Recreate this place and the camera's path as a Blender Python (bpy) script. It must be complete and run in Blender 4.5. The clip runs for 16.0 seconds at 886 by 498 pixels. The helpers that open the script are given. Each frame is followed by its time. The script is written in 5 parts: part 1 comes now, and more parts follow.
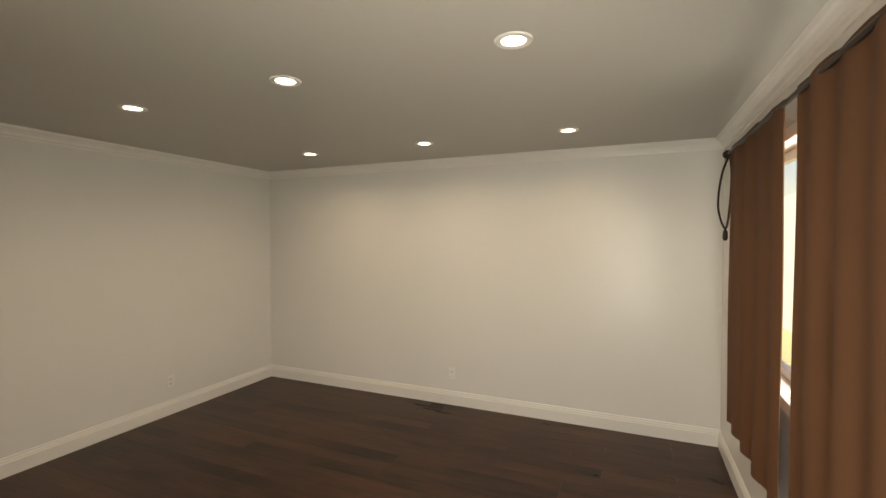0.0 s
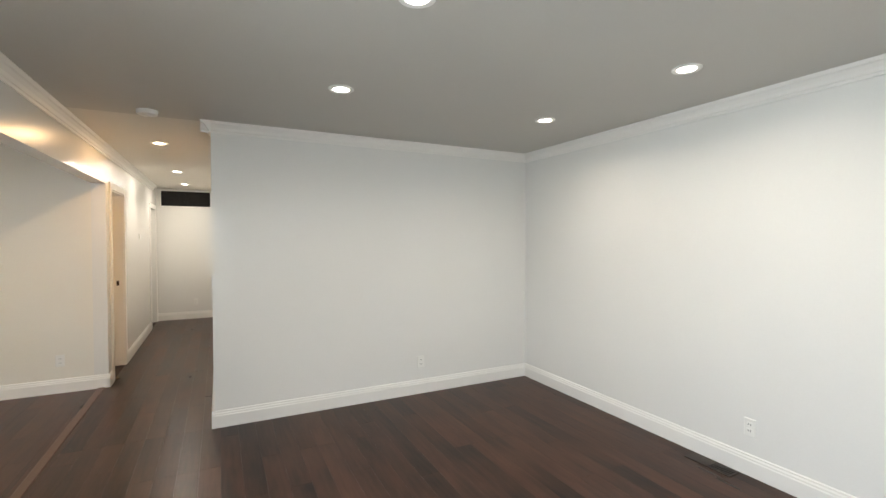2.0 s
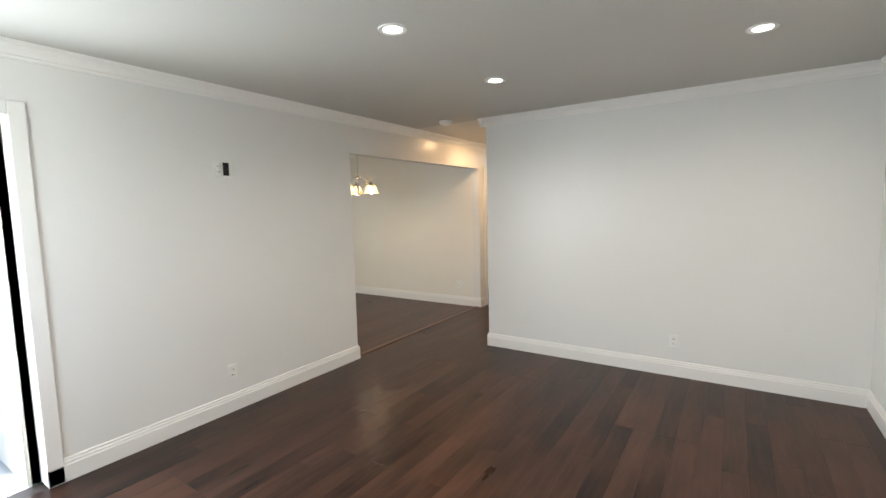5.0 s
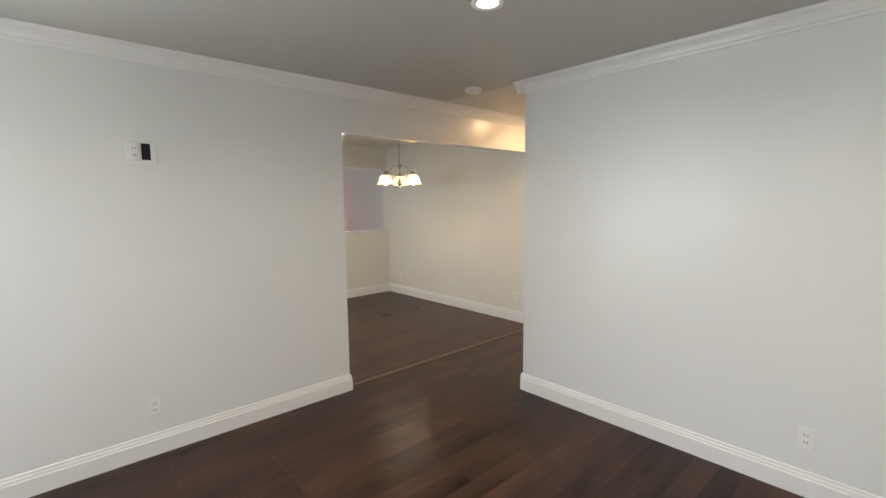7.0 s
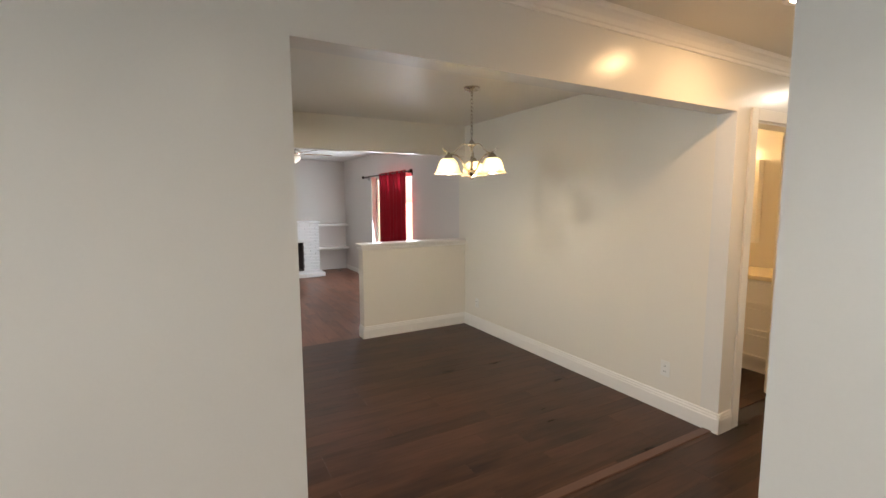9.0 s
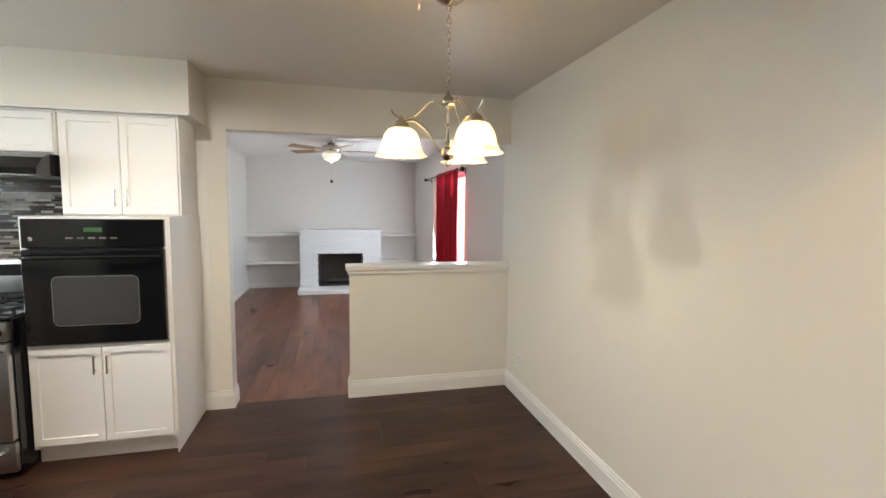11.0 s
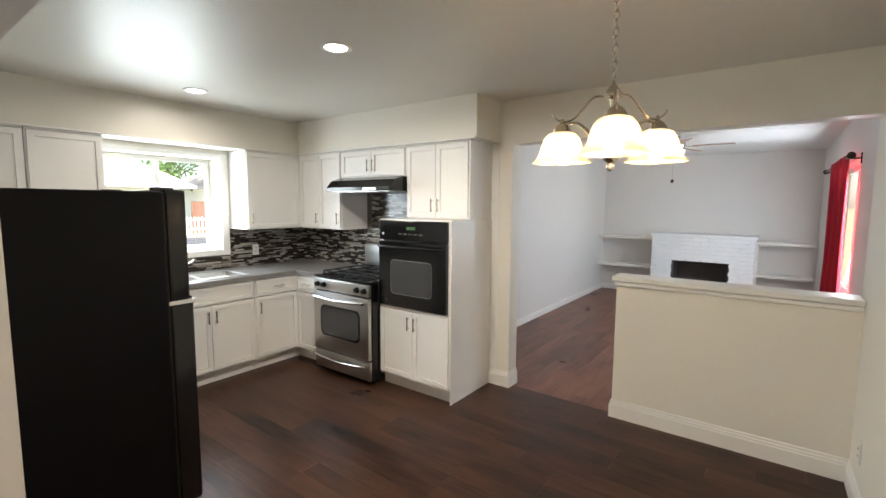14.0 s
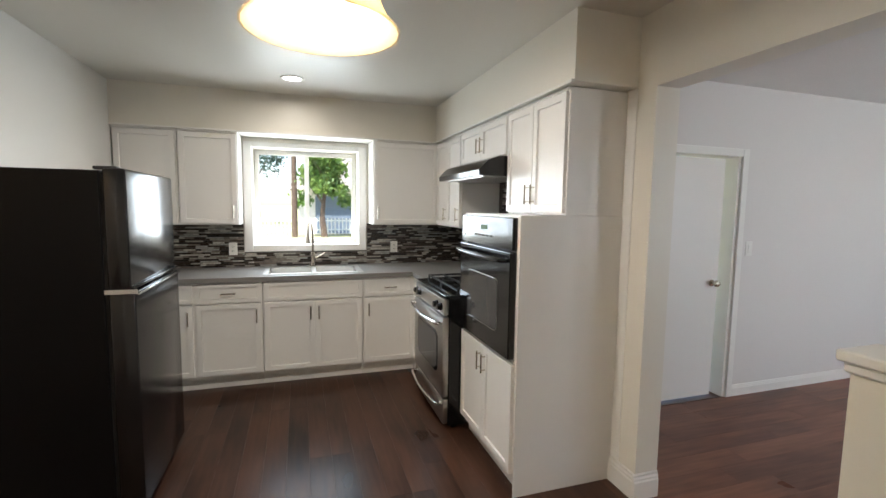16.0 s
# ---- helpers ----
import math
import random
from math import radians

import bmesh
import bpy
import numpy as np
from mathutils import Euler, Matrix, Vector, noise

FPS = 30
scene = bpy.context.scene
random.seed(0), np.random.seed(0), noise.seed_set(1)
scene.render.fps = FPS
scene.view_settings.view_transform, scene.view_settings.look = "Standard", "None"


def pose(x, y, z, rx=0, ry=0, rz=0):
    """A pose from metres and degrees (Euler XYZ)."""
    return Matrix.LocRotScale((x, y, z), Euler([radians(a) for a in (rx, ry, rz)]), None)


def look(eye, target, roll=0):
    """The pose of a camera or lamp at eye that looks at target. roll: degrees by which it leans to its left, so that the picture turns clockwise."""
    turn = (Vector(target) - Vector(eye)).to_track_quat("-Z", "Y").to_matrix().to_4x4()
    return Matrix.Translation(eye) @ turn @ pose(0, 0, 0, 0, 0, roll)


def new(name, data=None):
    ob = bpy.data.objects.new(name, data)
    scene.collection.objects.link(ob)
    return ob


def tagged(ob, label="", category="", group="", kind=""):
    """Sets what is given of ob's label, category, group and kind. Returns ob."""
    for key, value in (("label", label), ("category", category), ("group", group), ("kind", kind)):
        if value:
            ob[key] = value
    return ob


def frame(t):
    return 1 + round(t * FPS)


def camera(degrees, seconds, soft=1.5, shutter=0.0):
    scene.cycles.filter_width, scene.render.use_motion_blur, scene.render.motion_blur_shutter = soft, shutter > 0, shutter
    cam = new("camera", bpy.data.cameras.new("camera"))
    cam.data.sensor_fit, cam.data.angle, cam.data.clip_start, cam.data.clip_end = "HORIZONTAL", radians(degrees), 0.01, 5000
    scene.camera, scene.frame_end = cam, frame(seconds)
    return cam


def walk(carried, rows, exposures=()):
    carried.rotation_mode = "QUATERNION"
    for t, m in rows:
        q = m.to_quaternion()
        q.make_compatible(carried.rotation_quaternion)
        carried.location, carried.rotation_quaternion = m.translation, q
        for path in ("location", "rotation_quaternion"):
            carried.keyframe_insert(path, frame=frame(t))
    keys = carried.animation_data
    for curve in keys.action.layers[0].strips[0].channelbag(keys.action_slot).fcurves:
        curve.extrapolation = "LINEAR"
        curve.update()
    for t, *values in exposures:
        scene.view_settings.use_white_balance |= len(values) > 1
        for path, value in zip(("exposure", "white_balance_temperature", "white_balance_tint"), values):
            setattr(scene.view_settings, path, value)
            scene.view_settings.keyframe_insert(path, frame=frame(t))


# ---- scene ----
cam = camera(89.7, 16.0)
PATH = [
    (0, (-0.038, 1.158, 1.662), (1.801, 1.945, 1.612), -0.0),
    (0.5, (0.183, 1.181, 1.631), (1.939, 2.137, 1.579), -0.2),
    (1, (0.394, 1.162, 1.604), (1.963, 2.401, 1.559), -0.3),
    (1.5, (0.639, 1.196, 1.573), (1.924, 2.728, 1.532), -0.4),
    (2, (1.015, 1.172, 1.521), (1.916, 2.957, 1.474), -0.0),
    (2.5, (1.474, 1.113, 1.554), (1.96, 3.05, 1.445), -0.4),
    (3, (1.865, 1.026, 1.546), (1.973, 3.018, 1.409), -1.2),
    (3.5, (2.339, 0.911, 1.536), (2.081, 2.888, 1.378), -1.2),
    (4, (2.797, 0.867, 1.524), (2.186, 2.764, 1.355), -1.1),
    (4.5, (3.2, 0.799, 1.524), (2.299, 2.576, 1.346), -1.3),
    (7, (3.141, 2.325, 1.544), (1.667, 3.66, 1.329), -0.6),
    (7.5, (2.734, 2.736, 1.555), (1.151, 3.938, 1.335), -0.4),
    (8, (2.385, 3.154, 1.562), (0.707, 4.22, 1.341), -0.4),
    (8.5, (1.98, 3.482, 1.552), (0.26, 4.480, 1.338), -0.4),
    (9, (1.562, 3.813, 1.543), (-0.173, 4.784, 1.328), -0.3),
    (9.2, (1.387, 3.921, 1.553), (-0.351, 4.886, 1.337), -0.3),
    (11.3, (0.388, 5.46, 1.525), (-1.571, 5.82, 1.342), 0.6),
    (11.5, (0.381, 5.519, 1.535), (-1.589, 5.808, 1.346), 0.5),
    (12, (0.342, 5.811, 1.532), (-1.649, 5.782, 1.338), 0.5),
    (12.5, (0.342, 6.082, 1.538), (-1.608, 5.683, 1.345), 0.4),
    (13, (0.371, 6.288, 1.547), (-1.484, 5.568, 1.355), 0.3),
    (13.5, (0.398, 6.28, 1.543), (-1.349, 5.323, 1.357), 0.4),
    (14, (0.216, 6.316, 1.585), (-1.384, 5.133, 1.385), 0.4),
    (14.5, (-0.144, 6.319, 1.61), (-1.584, 4.946, 1.41), 0.3),
    (15, (-0.619, 6.353, 1.6), (-1.855, 4.795, 1.393), 0.3),
    (15.5, (-1.077, 6.331, 1.536), (-2.034, 4.585, 1.342), 0.7),
    (16, (-1.511, 6.314, 1.498), (-2.124, 4.42, 1.309), 0.8),
]
EXPOSURES = [(0, 0.62, 9000, 15), (0.3, 0.88, 7600, 13), (0.8, 1.18, 6900, 11), (1.5, 1.5, 6550, 10), (4.5, 1.55, 6450, 11), (7.0, 1.5, 6400, 11), (9.2, 1.44, 6750, 12), (11.3, 1.78, 6400, 10), (13.0, 1.75, 6400, 10), (14.5, 1.6, 6450, 10), (16, 1.38, 6450, 11)]
walk(cam, [(t, look(eye, target, roll)) for t, eye, target, roll in PATH], EXPOSURES)

# ---- world and daylight ----
world = bpy.data.worlds.new("sky")
scene.world = world
world.use_nodes = True
wn = world.node_tree.nodes
sky = wn.new("ShaderNodeTexSky")
sky.sky_type, sky.sun_disc, sky.sun_elevation, sky.sun_rotation = "NISHITA", False, radians(65), radians(31)
world.node_tree.links.new(sky.outputs[0], wn["Background"].inputs[0])
wn["Background"].inputs[1].default_value = 0.15

sun_data = bpy.data.lights.new("sun", "SUN")
sun_data.energy, sun_data.angle, sun_data.color = 5.0, radians(0.5), (1.0, 0.95, 0.88)
sun = new("sun", sun_data)
sun.matrix_world = look((0, 0, 0), (-0.22, -0.36, -0.9))

WARM, NEUTRAL, COOL, DAY = (1.0, 0.62, 0.30), (1.0, 0.91, 0.78), (1.0, 0.93, 0.82), (0.80, 0.91, 1.0)
P_DOWN, P_HALL, P_KITCHEN, P_BATH, P_FAN = 2.3, 3.7, 10.0, 7.5, 0.8
P_DAY_LIVING, P_DAY_DOOR, P_DAY_KITCHEN, P_DAY_FAMILY = 22.0, 27.0, 8.5, 38.0


def area_lamp(name, m, w, h, watts, color, disk=False, spread=180):
    d = bpy.data.lights.new(name, "AREA")
    d.shape, d.size, d.energy, d.color = ("DISK" if disk else "RECTANGLE"), w, watts, color
    if not disk:
        d.size_y = h
    d.spread = radians(spread)
    ob = new(name, d)
    ob.matrix_world = m
    return ob


def point_lamp(name, place, radius, watts, color):
    d = bpy.data.lights.new(name, "POINT")
    d.shadow_soft_size, d.energy, d.color = radius, watts, color
    ob = new(name, d)
    ob.location = place
    return ob


area_lamp("daylight_living", look((1.60, 0.46, 1.52), (1.60, 3, 1.52)), 2.5, 1.1, P_DAY_LIVING, DAY)
area_lamp("daylight_doorway", look((-0.32, 1.17, 1.1), (3, 1.8, 0.9)), 0.85, 1.9, P_DAY_DOOR, DAY)
area_lamp("daylight_kitchen", look((-1.59, 1.65, 1.56), (-1.59, 4, 1.3)), 0.85, 0.78, P_DAY_KITCHEN, DAY)
area_lamp("daylight_family", look((-5.75, 6.865, 1.35), (-5.75, 5, 1.15)), 2.0, 1.25, P_DAY_FAMILY, DAY)


# ---- materials ----
def material(name, color, rough=0.5, metal=0.0, spec=0.5, vary=0.06, scale=3.0, grain=0.03, grain_scale=60.0, bump=0.05, stretch=(1, 1, 1), coat=0.0, rvar=0.0):
    m = bpy.data.materials.new(name)
    m.use_nodes = True
    nt = m.node_tree
    n, l = nt.nodes, nt.links
    b = n["Principled BSDF"]
    b.inputs["Metallic"].default_value = metal
    b.inputs["Specular IOR Level"].default_value = spec
    b.inputs["Coat Weight"].default_value = coat
    tc = n.new("ShaderNodeTexCoord")
    mp = n.new("ShaderNodeMapping")
    mp.inputs["Scale"].default_value = stretch
    l.new(tc.outputs["Object"], mp.inputs[0])
    a, c = n.new("ShaderNodeTexNoise"), n.new("ShaderNodeTexNoise")
    a.inputs["Scale"].default_value, a.inputs["Detail"].default_value = scale, 4
    c.inputs["Scale"].default_value, c.inputs["Detail"].default_value = grain_scale, 3
    l.new(mp.outputs[0], a.inputs["Vector"])
    l.new(mp.outputs[0], c.inputs["Vector"])
    add = n.new("ShaderNodeMath")
    add.operation = "MULTIPLY_ADD"
    l.new(a.outputs[0], add.inputs[0])
    add.inputs[1].default_value = 2 * vary
    add.inputs[2].default_value = 1 - vary
    add2 = n.new("ShaderNodeMath")
    add2.operation = "MULTIPLY_ADD"
    l.new(c.outputs[0], add2.inputs[0])
    add2.inputs[1].default_value = 2 * grain
    l.new(add.outputs[0], add2.inputs[2])
    mix = n.new("ShaderNodeVectorMath")
    mix.operation = "SCALE"
    mix.inputs[0].default_value = color
    l.new(add2.outputs[0], mix.inputs["Scale"])
    l.new(mix.outputs[0], b.inputs["Base Color"])
    r = n.new("ShaderNodeMath")
    r.operation = "MULTIPLY_ADD"
    l.new(a.outputs[0], r.inputs[0])
    r.inputs[1].default_value = rvar
    r.inputs[2].default_value = max(0.0, rough - rvar / 2)
    l.new(r.outputs[0], b.inputs["Roughness"])
    if bump:
        bp = n.new("ShaderNodeBump")
        bp.inputs["Strength"].default_value = bump
        bp.inputs["Distance"].default_value = 0.004
        l.new(c.outputs[0], bp.inputs["Height"])
        l.new(bp.outputs[0], b.inputs["Normal"])
    return m


def plank_material(name, dark, light, along):
    """Stained boards: tone by board, streaked grain along the board, soft worn patches."""
    m = bpy.data.materials.new(name)
    m.use_nodes = True
    nt = m.node_tree
    n, l = nt.nodes, nt.links
    b = n["Principled BSDF"]
    b.inputs["Specular IOR Level"].default_value = 0.19
    tc = n.new("ShaderNodeTexCoord")
    info = n.new("ShaderNodeObjectInfo")
    geo = n.new("ShaderNodeNewGeometry")
    shift = n.new("ShaderNodeVectorMath")
    shift.operation = "SCALE"
    shift.inputs[0].default_value = (13.0, 7.0, 5.0)
    l.new(info.outputs["Random"], shift.inputs["Scale"])
    addv = n.new("ShaderNodeVectorMath")
    l.new(geo.outputs["Position"], addv.inputs[0])
    l.new(shift.outputs[0], addv.inputs[1])
    mp = n.new("ShaderNodeMapping")
    mp.inputs["Scale"].default_value = (22, 1.6, 8) if along == "y" else (1.6, 22, 8)
    l.new(addv.outputs[0], mp.inputs[0])
    grain = n.new("ShaderNodeTexNoise")
    grain.inputs["Scale"].default_value, grain.inputs["Detail"].default_value = 2.0, 6
    l.new(mp.outputs[0], grain.inputs["Vector"])
    mp2 = n.new("ShaderNodeMapping")
    mp2.inputs["Scale"].default_value = (5.0, 1.6, 1) if along == "y" else (1.6, 5.0, 1)
    l.new(addv.outputs[0], mp2.inputs[0])
    patch = n.new("ShaderNodeTexNoise")
    patch.inputs["Scale"].default_value, patch.inputs["Detail"].default_value = 1.0, 3
    l.new(mp2.outputs[0], patch.inputs["Vector"])
    s1 = n.new("ShaderNodeMath")
    s1.operation = "MULTIPLY_ADD"
    l.new(info.outputs["Random"], s1.inputs[0])
    s1.inputs[1].default_value, s1.inputs[2].default_value = 0.32, -0.68
    s2 = n.new("ShaderNodeMath")
    s2.operation = "MULTIPLY_ADD"
    l.new(grain.outputs[0], s2.inputs[0])
    s2.inputs[1].default_value = 0.6
    l.new(s1.outputs[0], s2.inputs[2])
    s3 = n.new("ShaderNodeMath")
    s3.operation = "MULTIPLY_ADD"
    s3.use_clamp = True
    l.new(patch.outputs[0], s3.inputs[0])
    s3.inputs[1].default_value = 1.25
    l.new(s2.outputs[0], s3.inputs[2])
    ramp = n.new("ShaderNodeMix")
    ramp.data_type = "RGBA"
    ramp.inputs["A"].default_value = (*dark, 1)
    ramp.inputs["B"].default_value = (*light, 1)
    l.new(s3.outputs[0], ramp.inputs["Factor"])
    l.new(ramp.outputs["Result"], b.inputs["Base Color"])
    r = n.new("ShaderNodeMath")
    r.operation = "MULTIPLY_ADD"
    l.new(patch.outputs[0], r.inputs[0])
    r.inputs[1].default_value, r.inputs[2].default_value = 0.12, 0.24
    l.new(r.outputs[0], b.inputs["Roughness"])
    bp = n.new("ShaderNodeBump")
    bp.inputs["Strength"].default_value, bp.inputs["Distance"].default_value = 0.10, 0.002
    l.new(grain.outputs[0], bp.inputs["Height"])
    l.new(bp.outputs[0], b.inputs["Normal"])
    return m


def tone_material(name, tones, rough, by_object):
    """One of a few tones per piece."""
    m = bpy.data.materials.new(name)
    m.use_nodes = True
    n, l = m.node_tree.nodes, m.node_tree.links
    b = n["Principled BSDF"]
    src = n.new("ShaderNodeObjectInfo").outputs["Random"] if by_object else n.new("ShaderNodeNewGeometry").outputs["Random Per Island"]
    ramp = n.new("ShaderNodeValToRGB")
    ramp.color_ramp.interpolation = "CONSTANT"
    e = ramp.color_ramp.elements
    while len(e) < len(tones):
        e.new(0.5)
    for k, c in enumerate(tones):
        e[k].position, e[k].color = k / len(tones), (*c, 1)
    l.new(src, ramp.inputs[0])
    tc, no = n.new("ShaderNodeNewGeometry"), n.new("ShaderNodeTexNoise")
    no.inputs["Scale"].default_value = 40
    l.new(tc.outputs["Position"], no.inputs["Vector"])
    mx = n.new("ShaderNodeVectorMath")
    mx.operation = "SCALE"
    l.new(ramp.outputs[0], mx.inputs[0])
    ad = n.new("ShaderNodeMath")
    l.new(no.outputs[0], ad.inputs[0])
    ad.inputs[1].default_value = 0.5
    l.new(ad.outputs[0], mx.inputs["Scale"])
    l.new(mx.outputs[0], b.inputs["Base Color"])
    b.inputs["Roughness"].default_value = rough
    return m


def glow(name, color, strength):
    m = bpy.data.materials.new(name)
    m.use_nodes = True
    b = m.node_tree.nodes["Principled BSDF"]
    b.inputs["Base Color"].default_value = (*color, 1)
    b.inputs["Emission Color"].default_value = (*color, 1)
    b.inputs["Emission Strength"].default_value = strength
    return m


def glass(name, tint=(1, 1, 1)):
    m = bpy.data.materials.new(name)
    m.use_nodes = True
    n, l = m.node_tree.nodes, m.node_tree.links
    t, g, f, x = n.new("ShaderNodeBsdfTransparent"), n.new("ShaderNodeBsdfGlossy"), n.new("ShaderNodeLayerWeight"), n.new("ShaderNodeMixShader")
    t.inputs[0].default_value = (*tint, 1)
    g.inputs["Roughness"].default_value = 0.02
    edge, gain = n.new("ShaderNodeMath"), n.new("ShaderNodeMath")
    edge.operation, gain.operation = "POWER", "MULTIPLY_ADD"
    l.new(f.outputs["Facing"], edge.inputs[0])
    edge.inputs[1].default_value = 5.0
    l.new(edge.outputs[0], gain.inputs[0])
    gain.inputs[1].default_value, gain.inputs[2].default_value = 0.7, 0.03
    l.new(gain.outputs[0], x.inputs[0])
    l.new(t.outputs[0], x.inputs[1])
    l.new(g.outputs[0], x.inputs[2])
    l.new(x.outputs[0], n["Material Output"].inputs[0])
    return m


def alabaster(name):
    """Cloudy cream glass that passes the bulb's light."""
    m = bpy.data.materials.new(name)
    m.use_nodes = True
    n, l = m.node_tree.nodes, m.node_tree.links
    b, t, x, no = n["Principled BSDF"], n.new("ShaderNodeBsdfTranslucent"), n.new("ShaderNodeMixShader"), n.new("ShaderNodeTexNoise")
    b.inputs["Base Color"].default_value = (0.86, 0.79, 0.64, 1)
    b.inputs["Roughness"].default_value = 0.25
    no.inputs["Scale"].default_value = 30
    mx = n.new("ShaderNodeMix")
    mx.data_type = "RGBA"
    mx.inputs["A"].default_value, mx.inputs["B"].default_value = (0.84, 0.72, 0.48, 1), (0.92, 0.83, 0.64, 1)
    l.new(no.outputs[0], mx.inputs["Factor"])
    l.new(mx.outputs["Result"], t.inputs[0])
    clear, y = n.new("ShaderNodeBsdfTransparent"), n.new("ShaderNodeMixShader")
    clear.inputs[0].default_value = (1.0, 0.93, 0.78, 1)
    x.inputs[0].default_value = 0.42
    y.inputs[0].default_value = 0.24
    l.new(b.outputs[0], x.inputs[1])
    l.new(t.outputs[0], x.inputs[2])
    l.new(x.outputs[0], y.inputs[1])
    l.new(clear.outputs[0], y.inputs[2])
    l.new(y.outputs[0], n["Material Output"].inputs[0])
    return m


WALL = material("wall_paint", (0.80, 0.788, 0.755), rough=0.27, vary=0.02, scale=1.2, grain=0.015, grain_scale=90, bump=0.06)
WALL_CREAM = material("cream_wall_paint", (0.80, 0.762, 0.68), rough=0.38, vary=0.02, scale=1.2, grain=0.015, grain_scale=90, bump=0.06)
WALL_FAMILY = material("family_room_paint", (0.74, 0.71, 0.68), rough=0.6, vary=0.02, scale=1.0, grain=0.02, grain_scale=70, bump=0.06)
# Matte grey, darkened further to stand for a ceiling lit only by bounce.
CEIL = material("flat_ceiling_dimmed", (0.52, 0.50, 0.46), rough=0.5, vary=0.03, scale=0.8, grain=0.02, grain_scale=80, bump=0.06)
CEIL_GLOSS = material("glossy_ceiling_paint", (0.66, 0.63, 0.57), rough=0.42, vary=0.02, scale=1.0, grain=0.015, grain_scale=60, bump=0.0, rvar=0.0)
CEIL_POP = material("textured_ceiling", (0.74, 0.72, 0.70), rough=0.9, vary=0.03, grain=0.08, grain_scale=140, bump=0.6)
TRIM = material("white_trim_paint", (0.84, 0.82, 0.78), rough=0.3, vary=0.015, grain=0.01, bump=0.02)
CABINET = material("white_cabinet_paint", (0.86, 0.84, 0.81), rough=0.3, vary=0.015, grain=0.012, grain_scale=30, bump=0.03)
PLANK = plank_material("dark_walnut_boards", (0.012, 0.0068, 0.0052), (0.108, 0.050, 0.031), "y")
PLANK_FAMILY = plank_material("brown_laminate_boards", (0.085, 0.036, 0.025), (0.33, 0.150, 0.098), "x")
SUBFLOOR = material("subfloor_gap", (0.02, 0.011, 0.008), rough=0.7)
THRESHOLD = material("threshold_wood", (0.085, 0.038, 0.022), rough=0.35, stretch=(1, 12, 1), grain=0.2, grain_scale=25)
CURTAIN = material("brown_curtain_cloth", (0.130, 0.059, 0.030), rough=0.75, spec=0.2, vary=0.08, grain=0.12, grain_scale=220, bump=0.15)
RED_CLOTH = material("red_curtain_cloth", (0.36, 0.006, 0.018), rough=0.7, spec=0.2, vary=0.1, grain=0.1, grain_scale=200, bump=0.12)
BRONZE = material("dark_bronze", (0.05, 0.035, 0.028), rough=0.38, metal=0.8)
NICKEL = material("brushed_nickel", (0.52, 0.47, 0.40), rough=0.26, metal=1.0, vary=0.08, grain=0.05)
STEEL = material("brushed_stainless_steel", (0.46, 0.45, 0.43), rough=0.33, metal=1.0, vary=0.05, grain=0.12, grain_scale=30, stretch=(1, 1, 26), bump=0.02)
CHROME = material("chrome", (0.75, 0.75, 0.75), rough=0.12, metal=1.0)
BLACK_GLOSS = material("black_gloss_enamel", (0.006, 0.006, 0.0065), rough=0.12, vary=0.1, bump=0.0)
BLACK_FRIDGE = material("black_textured_steel", (0.004, 0.0038, 0.004), rough=0.36, spec=0.12, vary=0.2, grain=0.2, grain_scale=300, bump=0.10)
BLACK_DOOR = material("black_fridge_door", (0.008, 0.0075, 0.008), rough=0.16, vary=0.1, bump=0.03, grain_scale=200)
BLACK_IRON = material("black_cast_iron", (0.012, 0.012, 0.012), rough=0.55)
RUBBER = material("black_gasket", (0.01, 0.01, 0.01), rough=0.7)
OVEN_GLASS = material("dark_oven_glass", (0.05, 0.05, 0.052), rough=0.1, bump=0.0)
COUNTER = material("grey_quartz_counter", (0.21, 0.20, 0.19), rough=0.33, vary=0.08, grain=0.12, grain_scale=120, bump=0.0)
PLASTIC = material("white_plastic", (0.80, 0.79, 0.75), rough=0.35, bump=0.0)
DARK = material("dark_void", (0.012, 0.010, 0.009), rough=0.8)
BRICK_WHITE = material("white_painted_brick", (0.80, 0.80, 0.80), rough=0.55, vary=0.05, grain=0.05, grain_scale=50, bump=0.3)
SOOT = material("sooty_firebrick", (0.06, 0.05, 0.045), rough=0.9, vary=0.4, scale=5, grain=0.2, bump=0.4)
MIRROR = material("mirror", (0.9, 0.9, 0.9), rough=0.0, metal=1.0, vary=0, grain=0, bump=0)
FAN_WOOD = material("maple_fan_blade", (0.33, 0.20, 0.11), rough=0.4, stretch=(2, 14, 1), grain=0.12, grain_scale=14)
GROUT = material("dark_grout", (0.10, 0.095, 0.085), rough=0.85)
LENS = glow("downlight_lens", (1.0, 0.95, 0.88), 5.0)
LENS_WARM = glow("warm_downlight_lens", (1.0, 0.82, 0.60), 9.0)
LENS_OFF = glow("kitchen_downlight_lens", (1.0, 0.95, 0.88), 7.0)
BULB_HOT = glow("chandelier_bulb", (1.0, 0.84, 0.62), 28.0)
BULB = glow("lamp_bulb", (1.0, 0.80, 0.50), 2.5)
SHADE = alabaster("alabaster_glass")
FAN_GLASS = glow("frosted_fan_glass", (0.9, 0.85, 0.72), 0.2)
PANE = glass("window_glass")
TILE_TONES = [(0.030, 0.020, 0.015), (0.055, 0.042, 0.034), (0.30, 0.28, 0.25), (0.022, 0.018, 0.016), (0.46, 0.43, 0.38), (0.18, 0.15, 0.13), (0.038, 0.028, 0.022), (0.34, 0.34, 0.32)]
TILE = tone_material("mosaic_tile", TILE_TONES, 0.16, True)
